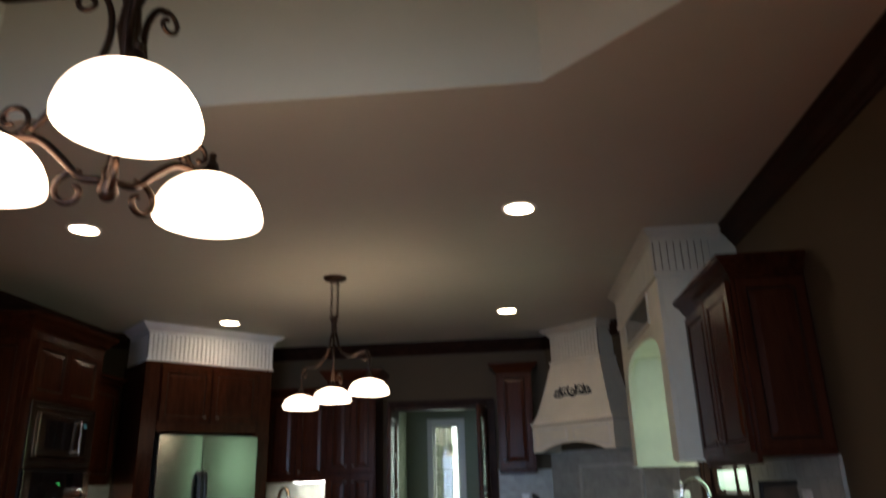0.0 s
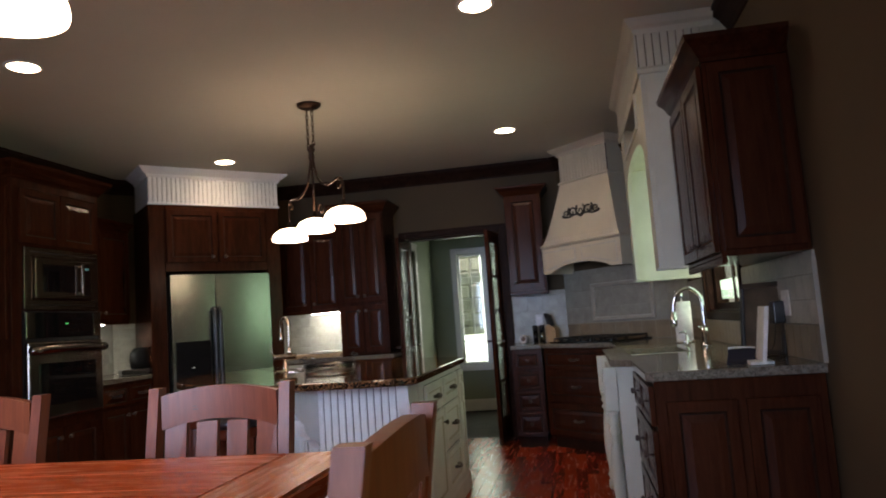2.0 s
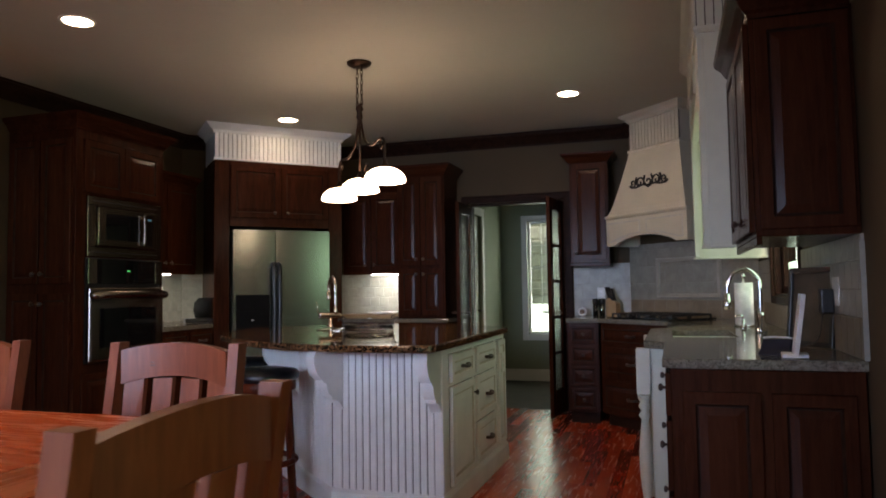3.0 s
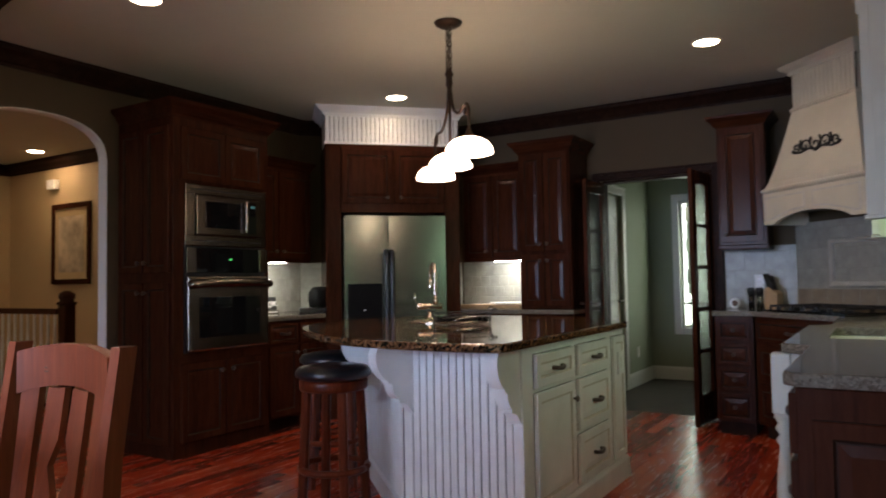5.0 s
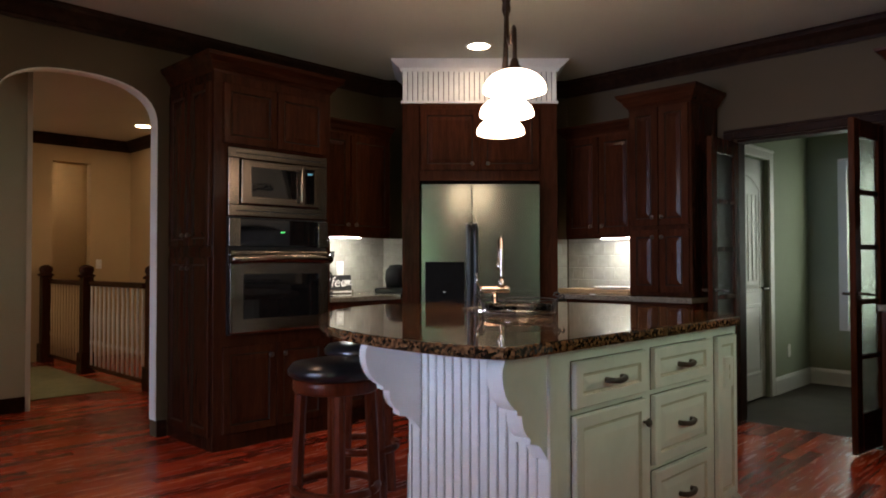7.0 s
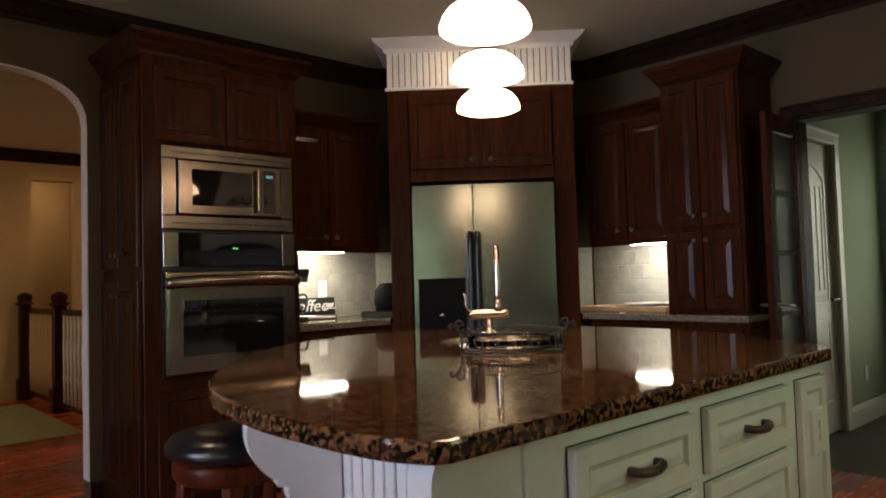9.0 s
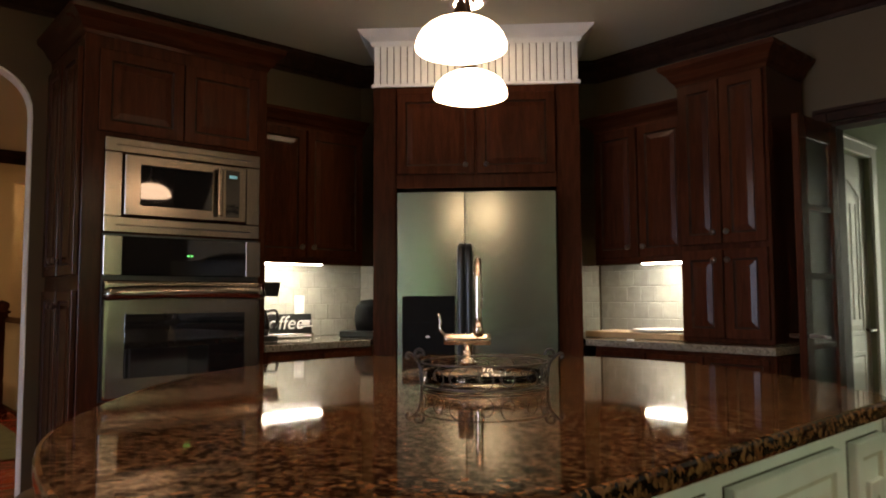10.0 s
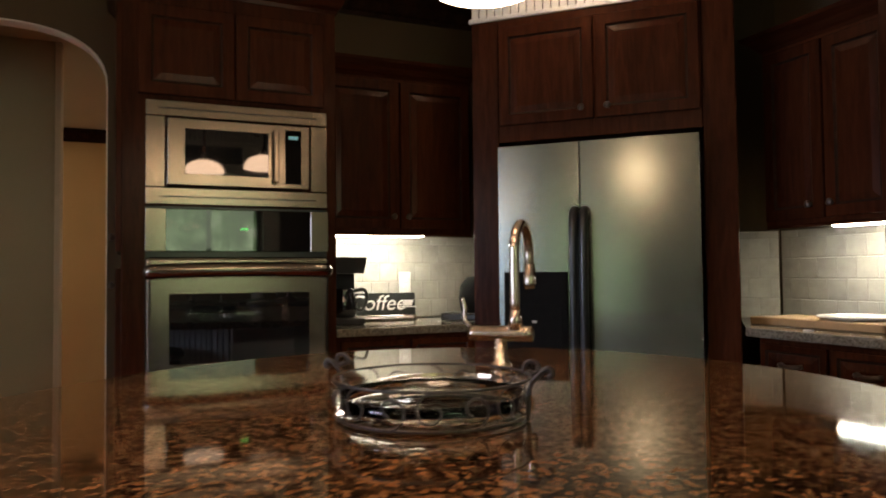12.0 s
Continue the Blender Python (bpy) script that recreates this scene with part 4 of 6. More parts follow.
rb2 = cabinet("base_cabinet", "dark cherry base cabinet between sink and cooktop", pose(1.80, 6.16, 0, 0, 0, -90), 0.86, 0.65, 0, 0.88, toe=0.1)
for a, b in ((0.02, 0.42), (0.44, 0.84)):
    front("drawer", rb2, a, b, 0.70, 0.86, CH, "pull")
    front("door", rb2, a, b, 0.12, 0.68, CH, "knob", 0.35, 0.5)

sk = thing("kitchen_sink", "stainless steel undermount sink basin in the granite counter", "sink", pose(1.97, 4.80, 0))
part("basin", boxes((-0.17, 0.17, -0.35, 0.35, 0.70, 0.71), (-0.17, -0.162, -0.35, 0.35, 0.71, 0.885), (0.162, 0.17, -0.35, 0.35, 0.71, 0.885), (-0.162, 0.162, -0.35, -0.342, 0.71, 0.885), (-0.162, 0.162, 0.342, 0.35, 0.71, 0.885)), STEEL, sk)
part("drain", lathe([(0.0, 0.712), (0.04, 0.712), (0.045, 0.716), (0.0, 0.716)], 18), CHROME, sk)

uc = cabinet("upper_cabinet", "dark cherry wall cabinet with a panelled end beside the sink window", pose(2.115, 4.145, 0, 0, 0, -90), 0.865, 0.34, 1.365, 2.19)
for k in range(2):
    front("door", uc, 0.015 + k * 0.42, 0.425 + k * 0.42, 1.385, 2.165, CH, "knob", 0.39 if k == 0 else 0.035, 0.06)
part("end_panel", ring_panel(0.31, 0.775, 0.02, 0.05), CH, uc, "", pose(0.886, 0.015, 1.39, 0, 0, 90))
cabinet_crown(uc, 0.875, 0.33, 2.272, 1.0, False, True)
part("light_rail", boxes((0, 0.865, 0.0, 0.02, 1.335, 1.365, 0.003, 1)), CHERRY_H, uc)
nc = cabinet("upper_cabinet", "narrow dark cherry wall cabinet between entry casing and range hood", pose(0.93, 7.07, 0), 0.345, 0.34, 1.42, 2.36)
front("door", nc, 0.02, 0.325, 1.44, 2.33, CH, "knob", 0.035, 0.06)
cabinet_crown(nc, 0.345, 0.33, 2.43, 0.9)
part("light_rail", boxes((-0.008, 0.353, -0.008, 0.33, 1.385, 1.42, 0.006, 1)), CHERRY_H, nc)

# white window surround with an arched front
# same white paint as the island, coloured darker for its weaker light
ws = thing("window_surround", "antique white painted surround with an arched opening over the sink window", "cabinet", pose(1.97, 5.72, 0, 0, 0, -90))
W = 1.57
part("arched_front", slab([(0, 1.385), (0.16, 1.385), *arch_points(0.16, W - 0.16, 1.98, 2.17), (W - 0.16, 1.385), (W, 1.385), (W, 2.737), (0, 2.737)], 0, 0.03), SHADED_WHITE, ws)
part("side_panel", boxes((0, 0.035, 0.031, 0.488, 1.385, 2.737)), SHADED_WHITE, ws)
part("side_panel", boxes((W - 0.035, W, 0.031, 0.488, 1.385, 2.737)), SHADED_WHITE, ws)
part("soffit", boxes((0.036, W - 0.036, 0.031, 0.488, 2.20, 2.23)), SHADED_WHITE, ws)
part("lower_lip", boxes((-0.01, 0.05, -0.01, 0.488, 1.372, 1.387, 0.003, 1)), SHADED_WHITE, ws)
part("lower_lip", boxes((W - 0.05, W + 0.01, -0.01, 0.14, 1.372, 1.387, 0.003, 1)), SHADED_WHITE, ws)
part("grille_panel", boxes((0.36, W - 0.36, -0.006, 0.0, 2.24, 2.42)), BLACKGLASS, ws, "dark inset panel")
part("panel_frame", molding([(0, 0), (W - 0.66, 0), (W - 0.66, 0.21), (0, 0.21)], [(0, 0), (0.02, 0.004), (0.02, 0.012), (0, 0.014)], 1, True), SHADED_WHITE, ws, "", pose(0.33, 0, 2.225) @ pose(0, 0, 0, 90))
part("band", molding([(0, 0.48), (0, 0), (W, 0), (W, 0.14)], [(-0.005, 2.44), (0.012, 2.44), (0.018, 2.46), (0.012, 2.475), (-0.005, 2.475)], -1), SHADED_WHITE, ws)
boards(ws, pose(0, -0.006, 0), 0.0, W, 2.477, 2.67, 0.04, SHADED_WHITE, GLAZE_GAP)
boards(ws, pose(W + 0.006, 0, 0, 0, 0, 90), 0.0, 0.33, 2.477, 2.67, 0.04, SHADED_WHITE, GLAZE_GAP)
part("cornice", molding([(0, 0.48), (0, 0), (W, 0), (W, 0.40)], [(-0.005, 2.738), (-0.005, 2.66), (0.012, 2.66), (0.02, 2.685), (0.04, 2.70), (0.055, 2.725), (0.06, 2.738)], -1), SHADED_WHITE, ws)

# range hood
hd = thing("range_hood", "cream painted flared range hood with black iron scrollwork", "range hood", pose(1.59, 6.73, 0, 0, 0, -45))
bm = bmesh.new()
arcz = [(-0.49 + 0.98 * k / 24, 1.56 if k in (0, 24) else 1.56 + 0.075 * max(0.0, math.sin(math.pi * (k - 3) / 18)) ** 0.7 if 3 <= k <= 21 else 1.56) for k in range(25)]
slab(arcz + [(0.49, 1.80), (-0.49, 1.80)], 0.0, 0.03, bm)
part("front_band", bm, HOODPAINT, hd)
for sgn in (-1, 1):
    part("side_band", boxes((sgn * 0.46, sgn * 0.49, 0.031, 0.44, 1.56, 1.80)), HOODPAINT, hd)
    bm = slab([(sgn * x, z) for x, z in ((0.05, 1.665), (0.18, 1.655), (0.30, 1.628), (0.41, 1.60), (0.44, 1.60), (0.44, 1.755), (0.05, 1.755))], -0.006, 0.0)
    part("band_panel", bm, HOODPAINT, hd)
    # slightly larger tan plate paints a shadow line round the raised panel
    bm = slab([(sgn * x, z) for x, z in ((0.035, 1.652), (0.18, 1.642), (0.30, 1.615), (0.41, 1.587), (0.453, 1.587), (0.453, 1.768), (0.035, 1.768))], -0.0025, 0.0)
    part("panel_shadow_line", bm, GLAZE_SHADOW, hd)
part("shelf_molding", molding([(-0.49, 0.42), (-0.49, 0.0), (0.49, 0.0), (0.49, 0.42)], [(-0.02, 1.795), (0.006, 1.795), (0.02, 1.81), (0.02, 1.825), (0.006, 1.832), (-0.02, 1.832)], -1), HOODPAINT, hd)


def hood_y(z):
    return 0.01 + 0.13 * ((z - 1.83) / 0.57) ** 0.75


def hood_x(z):
    t = (z - 1.83) / 0.57
    return 0.475 - 0.175 * t ** 0.8


bm = bmesh.new()
rings = []
for k in range(13):
    z = 1.83 + 0.57 * k / 12
    x, y = hood_x(z), hood_y(z)
    rings.append([bm.verts.new(p) for p in ((-x, 0.44, z), (-x, y, z), (x, y, z), (x, 0.44, z))])
for a, b in zip(rings, rings[1:]):
    for j in range(3):
        bm.faces.new((a[j], a[j + 1], b[j + 1], b[j]))
bm.faces.new(rings[0])
bm.faces.new(rings[-1])
part("flared_body", bm, HOODPAINT, hd)
part("chimney", boxes((-0.285, 0.285, 0.155, 0.44, 2.40, 2.738)), HOODPAINT, hd)
part("neck_molding", molding([(-0.30, 0.42), (-0.30, 0.142), (0.30, 0.142), (0.30, 0.42)], [(-0.02, 2.392), (0.008, 2.392), (0.014, 2.405), (0.008, 2.418), (-0.02, 2.418)], -1), HOODPAINT, hd)
boards(hd, pose(0, 0.148, 0), -0.296, 0.296, 2.415, 2.68, 0.04, HOODPAINT, GLAZE_GAP)
part("cornice", molding([(-0.296, 0.42), (-0.296, 0.142), (0.296, 0.142), (0.296, 0.42)], [(-0.005, 2.737), (-0.005, 2.665), (0.012, 2.665), (0.02, 2.69), (0.05, 2.71), (0.07, 2.737)], -1), HOODPAINT, hd)
part("vent_insert", boxes((-0.44, 0.44, 0.04, 0.43, 1.66, 1.68)), BLACK, hd, "dark hood insert")
yo = hood_y(2.10) - 0.012
bm = bmesh.new()
for c, r0, r1, a0, a1 in ((-0.19, 0.035, 0.006, 200, 640), (0.19, 0.035, 0.006, -20, -460), (-0.10, 0.042, 0.006, -30, 400), (0.10, 0.042, 0.006, 210, -220), (0.0, 0.03, 0.012, -160, 200)):
    tube(scroll((c, yo, 2.10), r0 * 1.25, r1, a0, a1), 0.0075, 6, bm)
for sgn in (-1, 1):
    tube(smooth_path([(sgn * 0.225, yo, 2.085), (sgn * 0.16, yo, 2.06), (sgn * 0.06, yo, 2.075), (0, yo, 2.05)], 5), 0.0075, 6, bm)
    tube(smooth_path([(sgn * 0.01, yo, 2.06), (sgn * 0.05, yo, 2.10), (sgn * 0.04, yo, 2.155)], 5), 0.0085, 6, bm)
    tube(smooth_path([(sgn * 0.12, yo, 2.07), (sgn * 0.15, yo, 2.11), (sgn * 0.14, yo, 2.15)], 5), 0.0085, 6, bm)
part("scrollwork", bm, IRON, hd, "black iron scrollwork", None, True)

ck = thing("cooktop", "black gas cooktop with iron grates on the granite counter", "cooktop", RM @ pose(0, 0, 0.9215))
part("plate", boxes((-0.38, 0.38, 0.07, 0.56, 0, 0.012, 0.004, 2)), BLACKGLASS, ck)
for a in (-0.36, -0.12, 0.12):
    bm = boxes((a + 0.005, a + 0.235, 0.10, 0.115, 0.03, 0.045, 0.003, 1), (a + 0.005, a + 0.235, 0.52, 0.535, 0.03, 0.045, 0.003, 1), (a + 0.005, a + 0.02, 0.1155, 0.5195, 0.03, 0.045), (a + 0.22, a + 0.235, 0.1155, 0.5195, 0.03, 0.045), (a + 0.112, a + 0.127, 0.1155, 0.5195, 0.03, 0.045), (a + 0.0205, a + 0.1115, 0.31, 0.325, 0.03, 0.045), (a + 0.1275, a + 0.2195, 0.31, 0.325, 0.03, 0.045))
    for x in (a + 0.006, a + 0.222):
        for y in (0.101, 0.522):
            box(bm, x, x + 0.012, y, y + 0.012, 0.011, 0.031)
    part("grate", bm, IRON, ck, "black cast iron grate")
    part("burner", lathe([(0.0, 0.012), (0.045, 0.012), (0.045, 0.022), (0.03, 0.026), (0.0, 0.027)], 18, None, (a + 0.12, 0.21, 0)), BLACK, ck)
for k in range(5):
    part("knob", lathe([(0.0, 0.012), (0.018, 0.012), (0.016, 0.035), (0.0, 0.036)], 14, None, (-0.24 + 0.12 * k, 0.085, 0)), BLACK, ck)

# ---- backsplash tiles ----
bk = thing("backsplash_west", "grey-beige travertine tile backsplash behind the coffee counter", "backsplash", kind="structure")
tiles(bk, pose(XW + 0.010, 5.225, 0.921, 0, 0, 90), 1.025, 0.455, 0.102, 0.102, TILE)
tiles(bk, pose(XW + 0.004, 6.256, 0.921, 0, 0, 45) @ pose(0.004, -0.008, 0), 0.195, 0.455, 0.102, 0.102, TILE)
bk = thing("backsplash_north", "grey-beige travertine tile backsplash beside the entry", "backsplash", kind="structure")
tiles(bk, pose(-1.595, YN - 0.010, 0.921), 0.785, 0.445, 0.102, 0.102, TILE)
tiles(bk, pose(-1.745, 7.264, 0.921, 0, 0, 45), 0.195, 0.445, 0.102, 0.102, TILE)
bk = thing("backsplash_range", "grey-beige travertine tile backsplash with a framed panel behind the cooktop", "backsplash", kind="structure")
tiles(bk, pose(0.905, YN - 0.010, 0.921), 0.53, 0.50, 0.152, 0.152, TILE)
tiles(bk, pose(1.437, 7.409, 0.921, 0, 0, -45), 1.43, 0.66, 0.152, 0.152, TILE, accent=(0, TILE2))
part("panel_frame", molding([(0, 0), (0.72, 0), (0.72, 0.35), (0, 0.35)], [(0, 0), (0.03, 0.0), (0.036, 0.012), (0.03, 0.024), (0.006, 0.028), (0.0, 0.02)], 1, True), TILE3, bk, "tile frame molding", pose(1.437, 7.409, 0.921, 0, 0, -45) @ pose(0.36, -0.004, 0.17) @ pose(0, 0, 0, 90))
bk = thing("backsplash_east", "grey-beige travertine tile backsplash along the sink counter", "backsplash", kind="structure")
tiles(bk, pose(XE - 0.010, 6.39, 0.921, 0, 0, -90), 3.12, 0.145, 0.102, 0.145, TILE2, stagger=False)
tiles(bk, pose(XE - 0.010, 4.50, 1.068, 0, 0, -90), 1.23, 0.297, 0.102, 0.102, TILE)
tiles(bk, pose(XE - 0.010, 6.39, 1.068, 0, 0, -90), 0.69, 0.30, 0.102, 0.102, TILE)
part("edge_trim", boxes((XE - 0.018, XE - 0.001, 3.268, 3.276, 0.921, 1.335)), TILE, bk)

# ---- island ----
isl = thing("kitchen_island", "antique white beadboard island with drawers, corbels and a dark glazed finish", "kitchen island")
IB = [(0.66, 4.02), (0.66, 5.42), (0.30, 5.58), (-0.45, 5.58), (-0.92, 5.25), (-0.92, 4.90), (0.03, 4.02)]
part("body", prism(IB, 0.0, 0.88), WHITE, isl)
part("plinth", molding(IB, [(-0.01, 0), (-0.01, 0.125), (0.008, 0.125), (0.02, 0.105), (0.022, 0)], -1, True), WHITE, isl, "white base molding")
boards(isl, pose(0.0, 4.012, 0), 0.045, 0.615, 0.126, 0.875, 0.0405, WHITE, GLAZE_GAP)
part("corner_post", boxes((0.616, 0.664, 4.004, 4.05, 0.126, 0.878, 0.004, 1)), WHITE, isl)
dv = Vector((-0.95, 0.88)).normalized()
boards(isl, pose(0.03, 4.02, 0) @ pose(0, 0, 0, 0, 0, math.degrees(math.atan2(-dv.y, -dv.x))) @ pose(0, -0.008, 0), -1.28, -0.015, 0.126, 0.875, 0.0405, WHITE, GLAZE_GAP)


def island_front(kind, y0, y1, z0, z1, grip, gx=None, gz=None):
    w, h = y1 - y0, z1 - z0
    ob = part(kind, ring_panel(w, h, 0.02, 0.045 if w > 0.25 else 0.04), WH, isl, "", pose(0.682, y0, z0, 0, 0, 90))
    # dark sheet stands in for the shaded gap round the front
    gap = part("reveal", boxes((-0.0035, w + 0.0035, 0.0203, 0.0215, -0.0035, h + 0.0035)), GLAZE_GAP, ob)
    if grip:
        part("handle" if grip == "pull" else "knob", pull_bm(0.095) if grip == "pull" else knob_bm(), BRONZE, ob, "dark bronze " + grip, pose(w / 2 if gx is None else gx, 0.001, h / 2 if gz is None else gz), True)
    return ob


island_front("drawer", 4.125, 4.575, 0.69, 0.84, "pull")
island_front("door", 4.125, 4.575, 0.145, 0.665, "knob", 0.425, 0.44)
island_front("drawer", 4.64, 5.11, 0.69, 0.84, "pull")
island_front("drawer", 4.64, 5.11, 0.41, 0.665, "pull")
island_front("drawer", 4.64, 5.11, 0.145, 0.385, "pull")
island_front("side_panel", 5.19, 5.38, 0.145, 0.84, None)
out = island_front("outlet_panel", 5.235, 5.315, 0.60, 0.73, None)
out.matrix_basis = pose(0.690, 5.245, 0.62, 0, 0, 90)


def corbel(m):
    """A scrolled bracket: its profile in local y (outwards is -y) and z, top at 0."""
    upper = smooth_path([(-0.203, 0.0, 0), (-0.214, -0.03, 0), (-0.211, -0.072, 0), (-0.194, -0.112, 0), (-0.166, -0.142, 0), (-0.148, -0.153, 0)], 4)
    lower = smooth_path([(-0.124, -0.170, 0), (-0.122, -0.198, 0), (-0.106, -0.228, 0), (-0.085, -0.245, 0)], 4)
    tip = smooth_path([(-0.062, -0.266, 0), (-0.036, -0.278, 0), (-0.012, -0.306, 0), (0.0, -0.325, 0)], 4)
    prof = [(0.0, 0.0)] + [(p.x, p.y) for p in upper] + [(-0.148, -0.166)] + [(p.x, p.y) for p in lower] + [(-0.085, -0.262)] + [(p.x, p.y) for p in tip]
    bm = bmesh.new()
    a = [bm.verts.new((-0.030, y, z)) for y, z in prof]
    b = [bm.verts.new((0.030, y, z)) for y, z in prof]
    bm.faces.new(a)
    bm.faces.new(b[::-1])
    for k in range(len(prof)):
        bm.faces.new((a[k], b[k], b[(k + 1) % len(prof)], a[(k + 1) % len(prof)]))
    part("corbel", bm, WHITE, isl, "white scrolled corbel", m)


corbel(pose(0.625, 4.004, 0.875))
corbel(pose(0.07, 4.008, 0.875, 0, 0, -18))
corbel(pose(-0.42, 4.425, 0.875, 0, 0, -43))

TOP = smooth_path([(0.688, 3.762, 0), (0.61, 3.728, 0), (0.46, 3.712, 0), (0.20, 3.715, 0), (-0.15, 3.79, 0), (-0.50, 3.98, 0), (-0.87, 4.28, 0), (-1.11, 4.63, 0), (-1.20, 5.0, 0), (-1.12, 5.42, 0), (-0.80, 5.76, 0), (-0.25, 5.88, 0), (0.30, 5.72, 0), (0.655, 5.45, 0)], 5)
it = counter("island_countertop", [(p.x, p.y) for p in TOP] + [(0.700, 5.38), (0.704, 3.79)], "polished dark brown granite island countertop with a rounded end", GRANITE)

fx = thing("bar_faucet", "brushed bronze gooseneck bar faucet on the island", "faucet", pose(-0.62, 5.26, 0.9215, 0, 0, 45))
part("base", lathe([(0.0, 0.0), (0.03, 0.0), (0.028, 0.01), (0.018, 0.018), (0.016, 0.07), (0.0, 0.07)], 18), COPPER, fx, "", None, True)
part("crossbody", tube([(-0.085, 0, 0.088), (-0.07, 0, 0.088), (0.07, 0, 0.088), (0.085, 0, 0.088)], 0.021, 16), COPPER, fx, "", None, True)
part("spout_base", lathe([(0.0, 0.10), (0.024, 0.10), (0.016, 0.13), (0.0125, 0.15), (0.0, 0.15)], 16, None, (0.04, 0, 0)), COPPER, fx, "", None, True)
neck = [(0.04, 0, 0.14), (0.04, 0, 0.22), (0.04, 0, 0.30)] + [(0.04, 0.075 - 0.075 * math.cos(a), 0.305 + 0.072 * math.sin(a)) for a in (0.2, 0.7, 1.2, 1.57, 2.0, 2.5, 3.0)] + [(0.04, 0.152, 0.28), (0.04, 0.155, 0.265)]
part("spout", tube(smooth_path(neck, 3), 0.013, 12), COPPER, fx, "", None, True)
part("spray_head", lathe([(0.0, 0.20), (0.015, 0.20), (0.018, 0.215), (0.015, 0.27), (0.0, 0.272)], 14, None, (0.04, 0.155, 0)), COPPER, fx, "", None, True)
part("lever", tube(smooth_path([(-0.08, 0, 0.10), (-0.10, 0, 0.125), (-0.098, 0, 0.15), (-0.105, 0, 0.18)], 5), 0.006), COPPER, fx, "", None, True)
single("bar_sink_rim", lathe([(0.155, 0.0), (0.17, 0.0), (0.17, 0.004), (0.155, 0.004), (0.155, 0.0)], 28), COPPER, "round brushed bronze bar sink rim in the granite", "sink", pose(-0.42, 5.02, 0.9215))

tr = thing("glass_tray", "round clear glass tray in a black wrought-iron scroll holder", "tray", pose(-0.13, 4.86, 0.9215, 0, 0, 45) @ Matrix.Scale(0.88, 4))
part("dish", lathe([(0.0, 0.010), (0.165, 0.010), (0.178, 0.016), (0.184, 0.045), (0.180, 0.045), (0.174, 0.020), (0.164, 0.014), (0.0, 0.014)], 40), GLASS, tr, "clear glass dish", None, True)
ring = lambda r, z: [(r * math.cos(2 * math.pi * k / 40), r * math.sin(2 * math.pi * k / 40), z) for k in range(41)]
part("lower_ring", tube(ring(0.19, 0.006), 0.0028, 6), IRON, tr, "", None, True)
part("upper_ring", tube(ring(0.195, 0.075), 0.0028, 6), IRON, tr, "", None, True)
for k in range(16):
    a = 2 * math.pi * k / 16
    u = Vector((-math.sin(a), math.cos(a), 0))
    c = Vector((0.193 * math.cos(a), 0.193 * math.sin(a), 0.04))
    part("scroll", tube(scroll(c, 0.033, 0.010, 90 if k % 2 else -90, 430 if k % 2 else 250, u), 0.0019, 6), IRON, tr, "", None, True)
for sgn in (-1, 1):
    bm = tube(smooth_path([(sgn * 0.195, 0, 0.0), (sgn * 0.20, 0, 0.06), (sgn * 0.215, 0, 0.085), (sgn * 0.235, 0, 0.10), (sgn * 0.243, 0, 0.088), (sgn * 0.234, 0, 0.082)], 5), 0.005, 6)
    tube(scroll((sgn * 0.205, 0, 0.098), 0.018, 0.006, 200 if sgn > 0 else -20, -160 if sgn > 0 else 340), 0.004, 6, bm)
    part("handle", bm, IRON, tr, "curled iron handle", None, True)

# ---- stools ----


def stool(m):
    ob = thing("bar_stool", "round swivel bar stool with black leather seat and reddish wooden legs", "stool", m, "stools at the island")
    part("seat", lathe([(0.0, 0.70), (0.17, 0.70), (0.19, 0.715), (0.192, 0.735), (0.175, 0.757), (0.10, 0.770), (0.0, 0.773)], 32), LEATHER, ob, "black leather cushion", None, True)
    part("apron", lathe([(0.0, 0.645), (0.165, 0.645), (0.172, 0.655), (0.172, 0.69), (0.165, 0.699), (0.0, 0.699)], 32), STOOLWOOD, ob, "", None, True)
    for k in range(4):
        a = radians(45 + 90 * k)
        c, s = math.cos(a), math.sin(a)
        bm = tube([(0.138 * c, 0.138 * s, 0.65), (0.148 * c, 0.148 * s, 0.45), (0.158 * c, 0.158 * s, 0.22), (0.172 * c, 0.172 * s, 0.0)], 0.025, 8)
        part("leg", bm, STOOLWOOD, ob)
    part("foot_ring", tube([(0.168 * math.cos(2 * math.pi * k / 28), 0.168 * math.sin(2 * math.pi * k / 28), 0.26) for k in range(29)], 0.017, 8), STOOLWOOD, ob, "", None, True)
    return ob


st = stool(pose(-0.37, 3.97, 0, 0, 0, 12))
copy_thing(st, pose(-0.80, 4.46, 0, 0, 0, 38))

# ---- dining table and chairs ----
tb = thing("dining_table", "counter-height reddish pine plank dining table with breadboard ends", "table")
TX0, TX1, TY0, TY1, TZ = -0.86, 1.062, 0.80, 1.685, 0.938
n = 6
pw = (TY1 - TY0) / n
for k in range(n):
    part("plank", boxes((TX0 + 0.16, TX1 - 0.16, TY0 + k * pw + 0.0008, TY0 + (k + 1) * pw - 0.0008, TZ - 0.042, TZ, 0.0008, 1)), PINE, tb)


